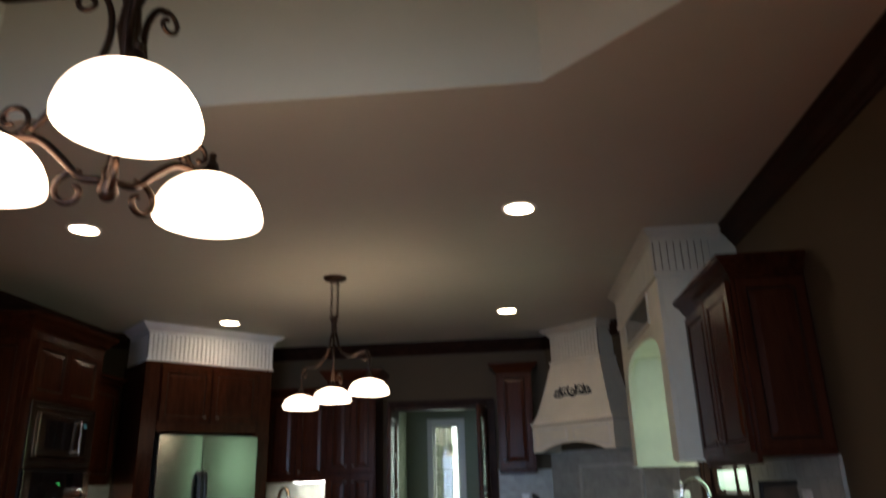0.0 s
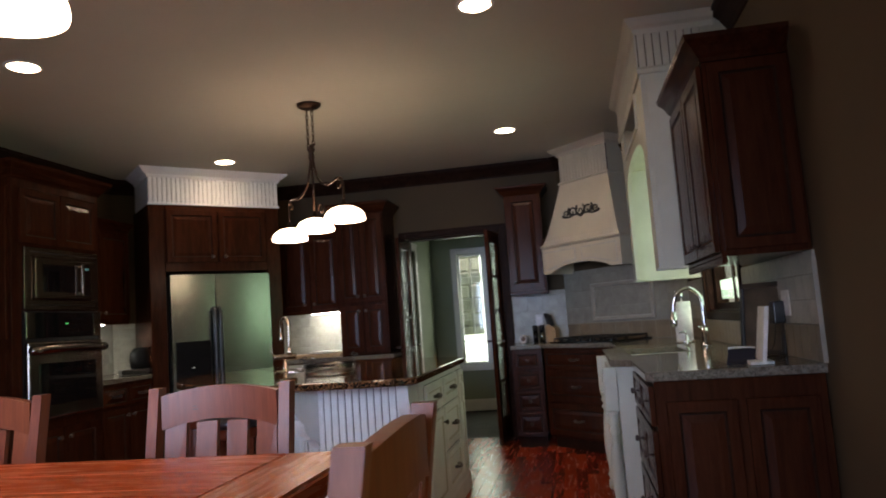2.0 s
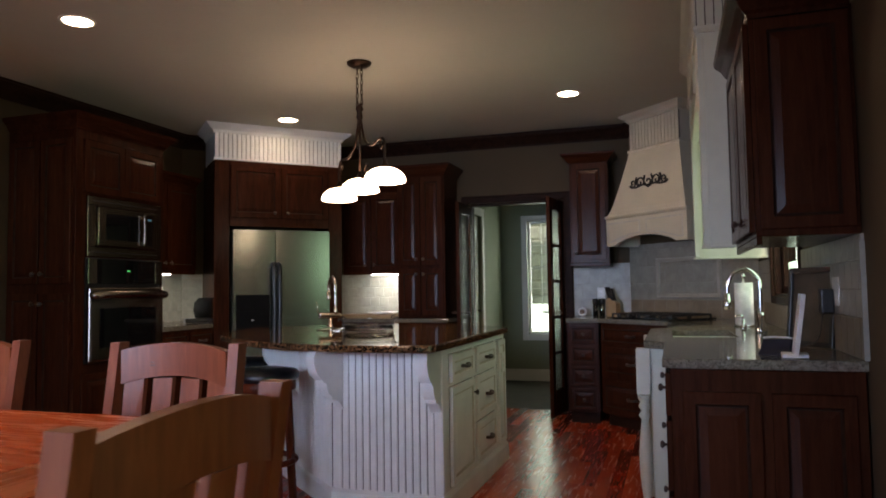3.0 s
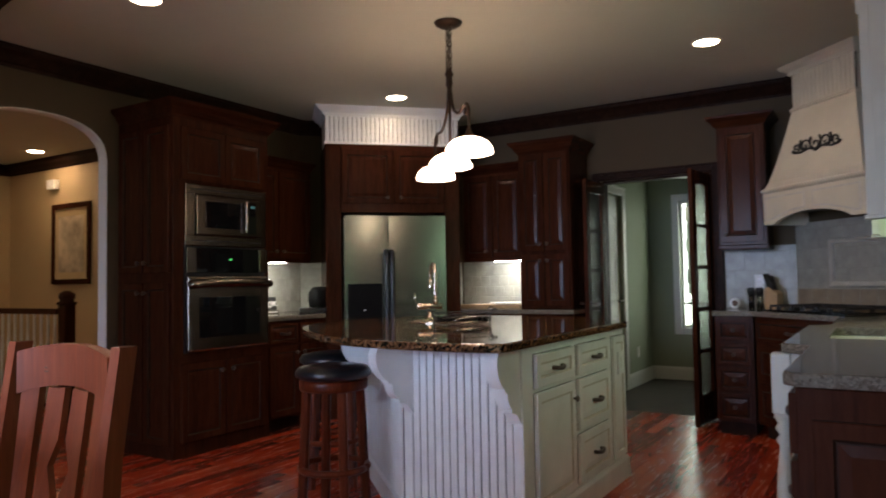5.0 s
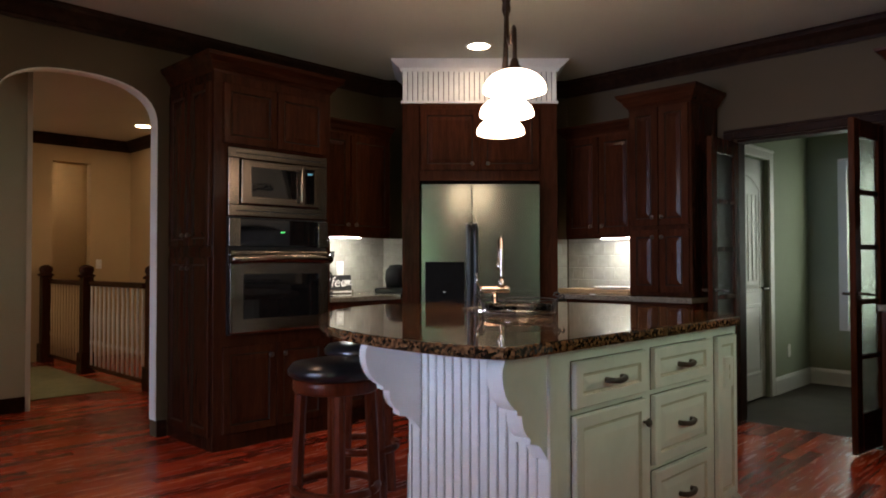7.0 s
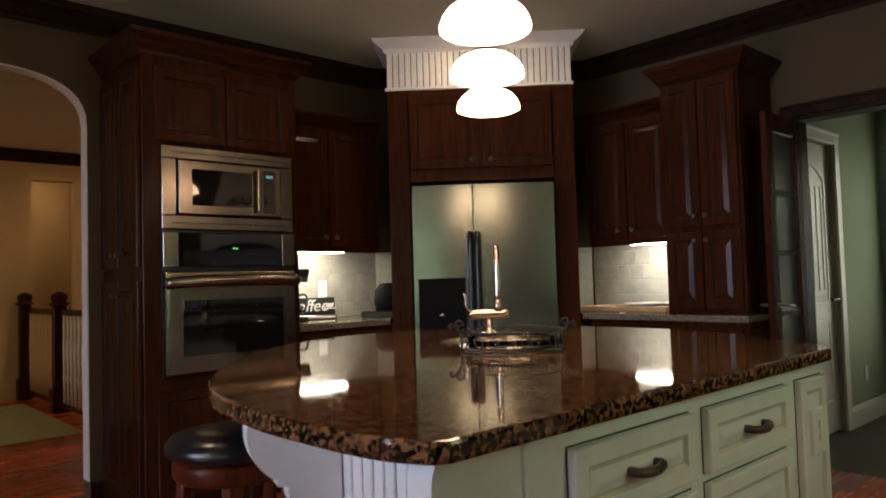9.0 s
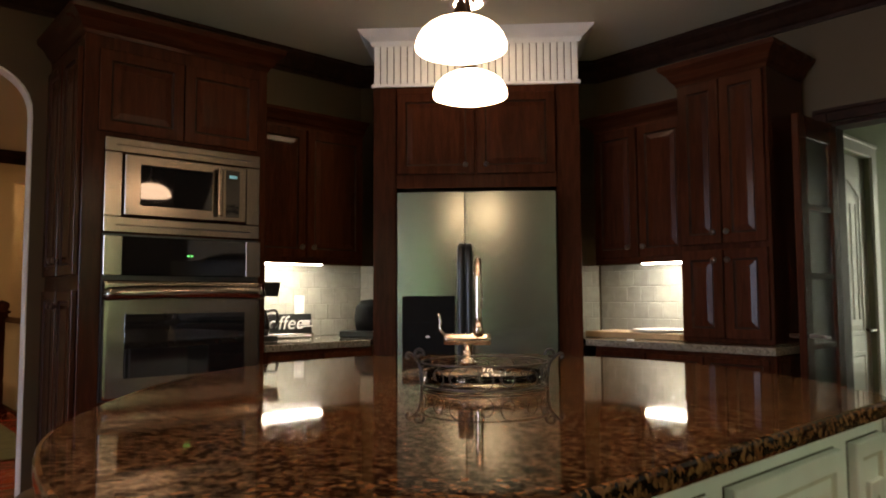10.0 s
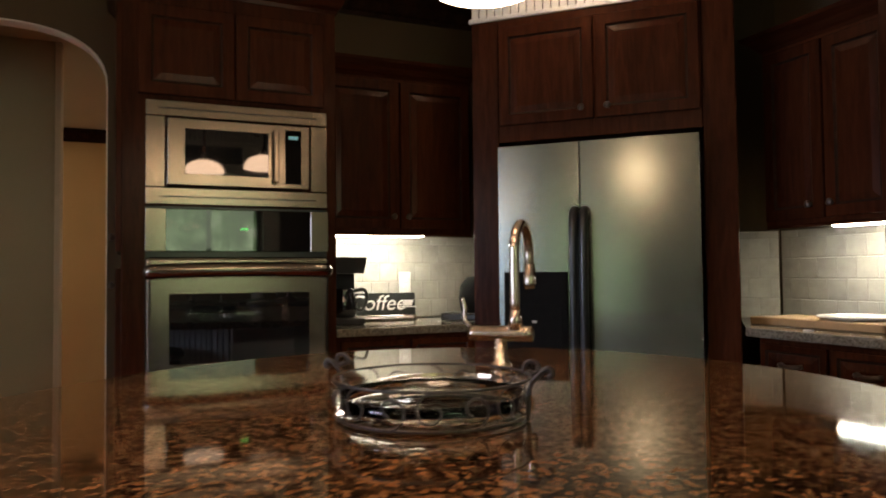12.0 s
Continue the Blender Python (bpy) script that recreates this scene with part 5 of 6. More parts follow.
def end_board(x0, x1):
    sgn = 1 if x1 > x0 else -1
    pts = [(x0, TY0 + 0.004), (x1 - sgn * 0.05, TY0 - 0.006), (x1 - sgn * 0.012, TY0 + 0.03), (x1, TY0 + 0.11), (x1 - sgn * 0.006, (TY0 + TY1) / 2), (x1, TY1 - 0.11), (x1 - sgn * 0.012, TY1 - 0.03), (x1 - sgn * 0.05, TY1 + 0.006), (x0, TY1 - 0.004)]
    bm = prism(pts, TZ - 0.045, TZ + 0.001)
    bmesh.ops.recalc_face_normals(bm, faces=bm.faces[:])
    bmesh.ops.bevel(bm, geom=[e for e in bm.edges if abs(e.verts[0].co.z - e.verts[1].co.z) < 1e-4], offset=0.007, segments=2, affect="EDGES")
    part("breadboard_end", bm, PINE_Y, tb, "wider end board")


end_board(TX1 - 0.159, TX1)
end_board(TX0 + 0.159, TX0)
for x in (TX0 + 0.12, TX1 - 0.20):
    for y in (TY0 + 0.06, TY1 - 0.14):
        part("leg", boxes((x, x + 0.08, y, y + 0.08, 0, TZ - 0.046, 0.006, 1)), CHAIRWOOD, tb)
part("apron", boxes((TX0 + 0.201, TX1 - 0.201, TY1 - 0.085, TY1 - 0.063, TZ - 0.13, TZ - 0.0425)), CHAIRWOOD, tb)
part("apron", boxes((TX0 + 0.201, TX1 - 0.201, TY0 + 0.083, TY0 + 0.105, TZ - 0.13, TZ - 0.0425)), CHAIRWOOD, tb)


def chair(m, label):
    """A counter-height slat-back chair; it faces local -y, its back stands at y = 0."""
    ob = thing("dining_chair", label, "chair", m, "chairs round the table")
    w = 0.415
    for sgn in (-1, 1):
        bm = bmesh.new()
        rr = []
        for z, y in ((0, 0.03), (0.30, 0.0), (0.62, -0.015), (0.85, 0.0), (1.06, 0.03)):
            t = 0.0185
            rr.append([bm.verts.new((sgn * (w / 2 - 0.022) + dx * 0.0145, y + dy * t, z)) for dx, dy in ((-1, -1), (1, -1), (1, 1), (-1, 1))])
        for a, b in zip(rr, rr[1:]):
            for j in range(4):
                bm.faces.new((a[j], a[(j + 1) % 4], b[(j + 1) % 4], b[j]))
        bm.faces.new(rr[0])
        bm.faces.new(rr[-1])
        part("back_post", bm, CHAIRWOOD, ob)
        part("front_leg", boxes((sgn * (w / 2 - 0.022) - 0.021, sgn * (w / 2 - 0.022) + 0.021, -0.42, -0.378, 0, 0.585, 0.004, 1)), CHAIRWOOD, ob)
        part("side_stretcher", boxes((sgn * (w / 2 - 0.022) - 0.011, sgn * (w / 2 - 0.022) + 0.011, -0.378, -0.02, 0.24, 0.275, 0.003, 1)), CHAIRWOOD, ob)
        part("side_rail", boxes((sgn * (w / 2 - 0.022) - 0.011, sgn * (w / 2 - 0.022) + 0.011, -0.378, -0.03, 0.52, 0.585)), CHAIRWOOD, ob)
    part("front_stretcher", boxes((-w / 2 + 0.044, w / 2 - 0.044, -0.41, -0.39, 0.16, 0.20, 0.003, 1)), CHAIRWOOD, ob)
    part("back_stretcher", boxes((-w / 2 + 0.044, w / 2 - 0.044, -0.01, 0.012, 0.30, 0.34, 0.003, 1)), CHAIRWOOD, ob)
    part("front_rail", boxes((-w / 2 + 0.044, w / 2 - 0.044, -0.41, -0.39, 0.52, 0.585)), CHAIRWOOD, ob)
    bm = prism([(-w / 2 + 0.0, -0.43), (w / 2, -0.43), (w / 2 - 0.01, -0.045), (-w / 2 + 0.01, -0.045)], 0.587, 0.618)
    bmesh.ops.bevel(bm, geom=bm.edges[:], offset=0.008, segments=2, affect="EDGES")
    part("seat", bm, SEATPAD, ob, "tan seat")
    x0 = w / 2 - 0.044
    bm = bmesh.new()
    n = 12
    cols = []
    for k in range(n + 1):
        u = -1 + 2 * k / n
        x, bow = u * x0, 0.020 * (1 - u * u)
        top, low = 1.040 + 0.020 * (1 - u * u), 0.950 + 0.024 * (1 - u * u)
        cols.append([bm.verts.new((x, y + bow + 0.022, z)) for y, z in ((-0.013, low), (0.013, low), (0.013, top), (-0.013, top))])
    for a, b in zip(cols, cols[1:]):
        for j in range(4):
            bm.faces.new((a[j], a[(j + 1) % 4], b[(j + 1) % 4], b[j]))
    bm.faces.new(cols[0])
    bm.faces.new(cols[-1])
    part("crest_rail", bm, CHAIRWOOD, ob, "curved top rail")
    part("knot", boxes((-0.096, -0.070, -0.0006, 0.0, 0.004, 0.0065), (-0.092, -0.066, -0.0006, 0.0, -0.004, -0.0015)), GLAZE_GAP, ob, "small dark knot in the wood", pose(0, 0.0245, 1.003))
    part("lower_rail", boxes((-x0, x0, -0.012, 0.012, 0.665, 0.715, 0.003, 1)), CHAIRWOOD, ob)
    sw, gap = 0.058, 0.028
    for k in range(4):
        a = -0.158 + k * (sw + gap)
        b = a + sw
        left = [(a, 0.716), (a, 0.966)]
        right = [(b, 0.966), (b, 0.716)]
        if k == 1:
            right = [(b, 0.968), (b, 0.865), (b - 0.024, 0.81), (b, 0.755), (b, 0.716)]
        if k == 2:
            left = [(a, 0.716), (a, 0.755), (a + 0.024, 0.81), (a, 0.865), (a, 0.968)]
        bm = slab(left + right, -0.007, 0.007)
        for v in bm.verts:
            v.co.y += 0.034 * max(0, (v.co.z - 0.716) / 0.23) * (0.65 + 0.35 * (1 - (v.co.x / x0) ** 2))
        part("slat", bm, CHAIRWOOD, ob)
    return ob


chair(pose(0.572, 2.015, 0, 0, 0, 0), "reddish wooden slat-back dining chair with a diamond cut-out, behind the table")
chair(pose(-0.18, 2.045, 0, 0, 0, 0), "reddish wooden slat-back dining chair pushed up to the table")
chair(pose(1.235, 1.205, 0, 0, 0, -90), "reddish wooden slat-back dining chair at the head of the table")

bk = thing("wire_basket", "rust-brown wire basket holding foil-wrapped things on the table", "basket", pose(0.33, 1.24, TZ + 0.002))
for r, z in ((0.10, 0.006), (0.16, 0.075)):
    part("hoop", tube([(r * math.cos(2 * math.pi * k / 32), r * math.sin(2 * math.pi * k / 32), z) for k in range(33)], 0.005, 6), FIXTURE, bk, "", None, True)
for k in range(12):
    a = 2 * math.pi * k / 12
    part("rib", tube(smooth_path([(0.10 * math.cos(a), 0.10 * math.sin(a), 0.006), (0.15 * math.cos(a), 0.15 * math.sin(a), 0.03), (0.16 * math.cos(a), 0.16 * math.sin(a), 0.075)], 4), 0.003, 6), FIXTURE, bk, "", None, True)
for k, (x, y) in enumerate(((0.02, 0.03), (-0.05, -0.02), (0.03, -0.05))):
    bm = bmesh.new()
    bmesh.ops.create_icosphere(bm, subdivisions=3, radius=0.045)
    for v in bm.verts:
        v.co *= 1 + 0.12 * noise.noise(v.co * 40 + Vector((k, 0, 0)))
        v.co.z *= 0.7
    part("foil_parcel", bm, SILVERWRAP, bk, "crumpled silver foil", pose(x, y, 0.045), True)

# ---- lamps ----


def glass_shade(parent, m, r, h):
    prof = [(r * 0.9, -0.004), (r * 0.985, 0.0)] + [(max(0.02, r * math.cos(radians(a)) ** 0.85), h * math.sin(radians(a))) for a in range(6, 88, 8)] + [(0.02, h)]
    part("shade", lathe([(0.0, 0.0)] + prof, 36), SHADE, parent, "lit white alabaster glass shade", m, True)
    part("shade_cap", lathe([(0.0, h - 0.012), (0.04, h - 0.012), (0.034, h + 0.006), (0.02, h + 0.02), (0.014, h + 0.045), (0.0, h + 0.048)], 18), FIXTURE, parent, "", m, True)


pn = thing("island_pendant", "antique bronze chain-hung island light with three lit glass shades", "pendant lamp", pose(-0.165, 4.815, 0))
part("canopy", lathe([(0.0, H - 0.03), (0.055, H - 0.03), (0.08, H - 0.015), (0.085, H - 0.001), (0.0, H - 0.001)], 28), FIXTURE, pn, "", pose(0, 0, 0) @ Matrix.Diagonal((1, 1, 1, 1)), True)
dirv = Vector((0.33, -0.35, 0)).normalized()


def chain(bm, x, y, z0, z1, step=0.034):
    k, z = 0, z1
    while z > z0:
        c = Vector((x, y, z - step / 2))
        u = Vector((1, 0, 0)) if k % 2 else Vector((0, 1, 0))
        tube([c + u * 0.009 * math.cos(a) + Vector((0, 0, 1)) * 0.022 * math.sin(a) for a in [2 * math.pi * j / 10 for j in range(11)]], 0.0032, 5, bm)
        z -= step
        k += 1
    return bm


for s in (-0.045, 0.045):
    part("chain", chain(bmesh.new(), dirv.x * s, dirv.y * s, 2.45, H - 0.03), FIXTURE, pn, "bronze link chain", None, True)
bm = lathe([(0.0, 2.33), (0.012, 2.33), (0.022, 2.36), (0.018, 2.40), (0.028, 2.42), (0.014, 2.45), (0.0, 2.46)], 16)
tube([-0.05 * dirv + Vector((0, 0, 2.445)), 0.05 * dirv + Vector((0, 0, 2.445))], 0.008, 8, bm)
part("hub", bm, FIXTURE, pn, "", None, True)
part("stem", tube([(0, 0, 2.36), (0, 0, 1.98)], 0.009, 8), FIXTURE, pn, "", None, True)
for s in (-1, 1):
    e = dirv * (0.47 * s)
    bm = tube(smooth_path([Vector((0, 0, 2.40)), dirv * 0.04 * s + Vector((0, 0, 2.30)), dirv * 0.10 * s + Vector((0, 0, 2.19)), dirv * 0.24 * s + Vector((0, 0, 2.13)), dirv * 0.40 * s + Vector((0, 0, 2.14)), e + Vector((0, 0, 2.10)), e + Vector((0, 0, 1.98))], 6), 0.009, 8)
    tube(scroll(e - dirv * 0.05 * s + Vector((0, 0, 2.10)), 0.045, 0.012, 20 if s > 0 else 160, 420 if s > 0 else -240, dirv), 0.006, 6, bm)
    part("arm", bm, FIXTURE, pn, "scrolled bronze arm", None, True)
    glass_shade(pn, pose(e.x, e.y, 1.855), 0.130, 0.090)
glass_shade(pn, pose(0, 0, 1.855), 0.130, 0.090)
bm = tube(scroll((0.05, 0, 2.0), 0.05, 0.012, 180, -180, dirv), 0.006, 6)
part("scroll", bm, FIXTURE, pn, "", None, True)

cd = thing("chandelier", "antique bronze scrolled chandelier with three lit glass bowls over the table", "chandelier", pose(0.15, 1.375, -0.02))
part("canopy", lathe([(0.0, 3.28), (0.05, 3.28), (0.075, 3.30), (0.08, 3.341), (0.0, 3.341)], 24), FIXTURE, cd, "", None, True)
part("chain", chain(bmesh.new(), 0, 0, 2.62, 3.285, 0.038), FIXTURE, cd, "bronze link chain", None, True)
part("column", lathe([(0.0, 1.935), (0.014, 1.94), (0.024, 1.96), (0.016, 1.99), (0.02, 2.01), (0.01, 2.04), (0.009, 2.30), (0.016, 2.34), (0.03, 2.40), (0.022, 2.47), (0.03, 2.50), (0.018, 2.56), (0.026, 2.58), (0.01, 2.62), (0.0, 2.63)], 18), FIXTURE, cd, "", None, True)
for k in range(3):
    a = radians(66 + 120 * k)
    u = Vector((math.cos(a), math.sin(a), 0))
    P = lambda r, z: u * r + Vector((0, 0, z))
    bm = tube(smooth_path([P(0.02, 1.99), P(0.07, 2.0), P(0.12, 2.05), P(0.18, 2.10), P(0.25, 2.11), P(0.29, 2.14), P(0.30, 2.18)], 6), 0.010, 8)
    tube(scroll(P(0.085, 1.965), 0.05, 0.012, 110, -250, u), 0.008, 8, bm)
    tube(scroll(P(0.25, 2.155), 0.045, 0.012, 250, -110, u), 0.007, 8, bm)
    part("arm", bm, FIXTURE, cd, "scrolled bronze arm", None, True)
    bm = tube(smooth_path([P(0.20, 2.12), P(0.13, 2.22), P(0.06, 2.32), P(0.045, 2.42), P(0.07, 2.50), P(0.11, 2.52)], 6), 0.009, 8)
    tube(scroll(P(0.11, 2.485), 0.035, 0.010, 90, -270, u), 0.007, 8, bm)
    part("upper_scroll", bm, FIXTURE, cd, "", None, True)
    glass_shade(cd, pose(u.x * 0.30, u.y * 0.30, 1.985), 0.142, 0.125)


def can_light(x, y):
    ob = thing("recessed_light", "round recessed ceiling downlight, lit", "lamp", pose(x, y, H), "ceiling downlights")
    part("trim_ring", lathe([(0.078, -0.001), (0.098, -0.001), (0.095, -0.007), (0.080, -0.008), (0.078, -0.001)], 32), TRIMWHITE, ob, "white trim ring", None, True)
    part("lens", lathe([(0.0, -0.004), (0.077, -0.004), (0.077, -0.002), (0.0, -0.002)], 32), CANGLOW, ob, "glowing lens")
    return ob


cl = can_light(-1.34, 3.58)
# the last five are unseen, added to brighten the hall and passage
for x, y in ((-1.435, 6.05), (1.07, 6.09), (1.16, 3.65), (-6.14, 5.58), (-5.6, 2.6), (-3.7, 5.45), (-6.6, 3.2), (-3.6, 2.3), (-8.08, 5.15)):
    copy_thing(cl, pose(x, y, H))

# ---- things on the counters ----
kb = thing("knife_block", "light wooden knife block with black-handled knives", "knife block", pose(1.285, 7.20, 0.9215, 0, 0, -20))
part("block", slab([(-0.05, 0), (0.05, 0), (0.05, 0.12), (-0.02, 0.17), (-0.05, 0.15)], -0.045, 0.045), BLOCKWOOD, kb)
for x, z in ((-0.02, 0.16), (0.01, 0.145)):
    for y in (-0.025, 0.025):
        part("knife_handle", tube([(x, y, z - 0.01), (x - 0.018, y, z + 0.05), (x - 0.035, y, z + 0.11)], 0.013, 8), BLACK, kb, "black knife handle", None, True)
gr = thing("spice_grinders", "pair of steel and black spice grinders", "grinder", pose(1.15, 7.24, 0.9215))
for x in (-0.03, 0.032):
    part("jar", lathe([(0.0, 0.0), (0.025, 0.0), (0.025, 0.11), (0.0, 0.11)], 18), STEEL if x > 0 else BLACKGLASS, gr, "", pose(x, 0, 0), True)
    part("cap", lathe([(0.0, 0.1105), (0.027, 0.1105), (0.027, 0.16), (0.022, 0.165), (0.0, 0.165)], 18), BLACK, gr, "black cap", pose(x, 0, 0), True)
ckk = thing("timer", "small round white kitchen timer", "timer", pose(1.0, 7.22, 0.9215))
part("rim", tube([(0.032 * math.cos(2 * math.pi * k / 24), 0, 0.042 + 0.032 * math.sin(2 * math.pi * k / 24)) for k in range(25)], 0.010, 8), PLASTIC, ckk, "", None, True)
part("face", lathe([(0, -0.004), (0.026, -0.004), (0.026, 0.004), (0, 0.004)], 20), FIXTURE, ckk, "", pose(0, 0, 0.042, 90))


def plate(name, label, m, w=0.07, h=0.115, slots=True):
    ob = thing(name, label, "wall plate", m)
    part("cover", boxes((-w / 2, w / 2, -0.006, 0, -h / 2, h / 2, 0.003, 2)), PLASTIC, ob)
    for z in (-0.02, 0.02):
        if slots:
            part("socket", boxes((-0.016, 0.016, -0.0075, -0.0061, z - 0.013, z + 0.013, 0.0005, 1)), GLAZE_GAP if w < 0 else PAPER, ob)
        else:
            part("toggle", boxes((-0.006 + z, 0.006 + z, -0.016, -0.006, -0.012, 0.012, 0.001, 1)), PAPER, ob)
    return ob


plate("outlet", "white electrical outlet on the tile behind the grinders", pose(1.16, YN - 0.015, 1.13))
plate("outlet", "white electrical outlet on the tile beside the picture", pose(XE - 0.015, 3.68, 1.16, 0, 0, -90), 0.115)
plate("outlet", "white electrical outlet low on the sage wall", pose(-0.329, 9.05, 0.36, 0, 0, 90))
plate("light_switch", "white double light switch on the brown wall", pose(XE - 0.001, 2.40, 1.16, 0, 0, -90), 0.115, 0.115, False)
plate("outlet", "white electrical outlet on the tile over the coffee sign", pose(XW + 0.016, 5.78, 1.12, 0, 0, 90))

ch = thing("charger", "black plug-in charger with a cord on the outlet", "charger", pose(XE - 0.022, 3.72, 1.13, 0, 0, -90))
part("plug_body", boxes((-0.03, 0.03, -0.05, 0, -0.06, 0.04, 0.008, 2)), BLACK, ch)
part("cord", tube(smooth_path([(0, -0.04, -0.06), (0.01, -0.05, -0.12), (-0.02, -0.06, -0.17), (-0.10, -0.10, -0.203), (-0.25, -0.15, -0.203)], 6), 0.003, 6), BLACK, ch, "", None, True)

pf = thing("picture_frame", "dark framed picture leaning on the tile backsplash", "picture", pose(2.315, 3.95, 0.9215, 0, 0, -54) @ pose(0, 0, 0, -6))
part("picture_edge", boxes((-0.02, 0.0, -0.022, 0, 0, 0.34, 0.003, 1), (0.21, 0.23, -0.022, 0, 0, 0.34, 0.003, 1), (0.0, 0.21, -0.022, 0, 0, 0.022), (0.0, 0.21, -0.022, 0, 0.318, 0.34)), BLACK, pf, "black frame")
part("print", boxes((0.0, 0.21, -0.010, -0.006, 0.022, 0.318)), DARKPRINT, pf, "brown and grey print")

tbs = thing("tablet", "white tablet standing on edge in a small white dock", "tablet", pose(2.24, 3.39, 0.9215, 0, 0, -6))
part("screen_slab", boxes((-0.008, 0.008, -0.10, 0.10, 0.014, 0.235, 0.003, 2)), PLASTIC, tbs, "", pose(0, 0, 0, 0, 8, 0))
part("dock", boxes((-0.045, 0.045, -0.06, 0.06, 0, 0.014, 0.004, 2)), PLASTIC, tbs)
ph = thing("pot_holder", "folded dark blue quilted pot holder leaning behind the tablet", "pot holder", pose(2.185, 3.50, 0.9225, 0, 0, -20))
for k, (tilt, lift) in enumerate(((-70, 0.0), (-56, 0.004))):
    bm = boxes((-0.055, 0.055, 0.0, 0.012, 0.0, 0.10 - 0.012 * k, 0.005, 2))
    part("quilted_layer", bm, NAVY, ph, "", pose(0, -0.03 + 0.025 * k, lift + 0.001, tilt))
part("piping", tube([(-0.055, 0, 0), (-0.03, 0, 0.004), (0.03, 0, 0.004), (0.055, 0, 0)], 0.004, 8), PLASTIC, ph, "pale edge piping", pose(0, 0.068, 0.056))
pt = thing("paper_towel", "roll of white paper towels on a chrome stand", "paper towel", pose(2.26, 5.54, 0.9215))
part("roll", lathe([(0.02, 0.012), (0.058, 0.012), (0.058, 0.285), (0.02, 0.285), (0.02, 0.012)], 28), PAPER, pt, "", None, True)
part("stand", lathe([(0.0, 0.0), (0.075, 0.0), (0.07, 0.010), (0.008, 0.011), (0.008, 0.315), (0.014, 0.325), (0.010, 0.345), (0.0, 0.35)], 20), CHROME, pt, "", None, True)
kf = thing("kitchen_faucet", "tall chrome gooseneck faucet at the sink", "faucet", pose(2.29, 4.90, 0.9215, 0, 0, 180))
part("base", lathe([(0.0, 0.0), (0.032, 0.0), (0.03, 0.012), (0.022, 0.03), (0.024, 0.09), (0.016, 0.11), (0.0, 0.112)], 20), CHROME, kf, "", None, True)
part("spout", tube(smooth_path([(0, 0, 0.10), (0, 0, 0.25), (0.012, 0, 0.31), (0.07, 0, 0.36), (0.14, 0, 0.335), (0.17, 0, 0.27), (0.175, 0, 0.22)], 7), 0.0115, 12), CHROME, kf, "", None, True)
part("spray_head", lathe([(0.0, 0.13), (0.018, 0.13), (0.022, 0.15), (0.016, 0.22), (0.0, 0.222)], 14, None, (0.177, 0, 0)), CHROME, kf, "", None, True)
part("lever", tube(smooth_path([(0, -0.02, 0.07), (0, -0.06, 0.085), (0.0, -0.10, 0.11), (0.01, -0.14, 0.115)], 5), 0.008, 8), CHROME, kf, "", None, True)
sd = thing("soap_dispenser", "small chrome soap dispenser at the sink", "soap dispenser", pose(2.22, 5.18, 0.9215, 0, 0, 180))
part("post", lathe([(0.0, 0.0), (0.02, 0.0), (0.014, 0.012), (0.009, 0.06), (0.0, 0.061)], 14), CHROME, sd, "", None, True)
part("nozzle", tube(smooth_path([(0, 0, 0.06), (0.01, 0, 0.085), (0.05, 0, 0.08)], 5), 0.007, 8), CHROME, sd, "", None, True)

cm = thing("coffee_maker", "black drip coffee maker with a glass carafe", "coffee maker", pose(-2.46, 5.34, 0.9215, 0, 0, 90))
part("base", boxes((-0.09, 0.09, -0.12, 0.12, 0, 0.03, 0.006, 2)), BLACK, cm)
part("column", boxes((-0.085, 0.085, 0.05, 0.12, 0.031, 0.25, 0.006, 2)), BLACK, cm)
part("head", slab([(-0.085, 0.25), (0.085, 0.25), (0.10, 0.33), (-0.10, 0.33)], -0.12, 0.12), BLACK, cm)
part("carafe", lathe([(0.0, 0.032), (0.055, 0.032), (0.07, 0.06), (0.066, 0.12), (0.05, 0.16), (0.054, 0.175), (0.0, 0.176)], 24, None, (0, -0.045, 0)), BLACKGLASS, cm, "dark glass carafe", None, True)
part("carafe_handle", tube(smooth_path([(0.05, -0.05, 0.165), (0.105, -0.055, 0.17), (0.12, -0.055, 0.12), (0.095, -0.055, 0.07), (0.068, -0.05, 0.07)], 6), 0.008, 8), BLACK, cm, "", None, True)

sg = thing("coffee_sign", "black tabletop sign with white script word Coffee and a cup", "sign", pose(-2.60, 5.62, 0.9215, 0, 0, 82))
part("panel", boxes((-0.17, 0.17, 0, 0.012, 0.028, 0.145, 0.002, 1)), BLACK, sg, "", pose(0, 0, 0, -7))
part("foot", boxes((-0.17, 0.17, -0.03, 0.03, 0, 0.027, 0.004, 1)), GRANITE2, sg, "", None)


def lettering(name, text, size, mat, parent, m, extrude=0.001, shear=0.0):
    cu = bpy.data.curves.new(name, "FONT")
    cu.body, cu.size, cu.extrude, cu.shear, cu.align_x, cu.align_y = text, size, extrude, shear, "CENTER", "CENTER"
    tmp = bpy.data.objects.new(name, cu)
    scene.collection.objects.link(tmp)
    me = bpy.data.meshes.new_from_object(tmp.evaluated_get(bpy.context.evaluated_depsgraph_get()))
    bpy.data.objects.remove(tmp)
    me.materials.clear()
    me.materials.append(mat)
    ob = new(name, me)
    ob.parent, ob.matrix_basis = parent, m
    return ob


lettering("lettering", "Coffee", 0.115, PAPER, sg, pose(-0.045, -0.003, 0.088, 83), 0.001, 0.25)
bm = boxes((-0.15, 0.15, -0.0312, -0.0302, 0.008, 0.018))
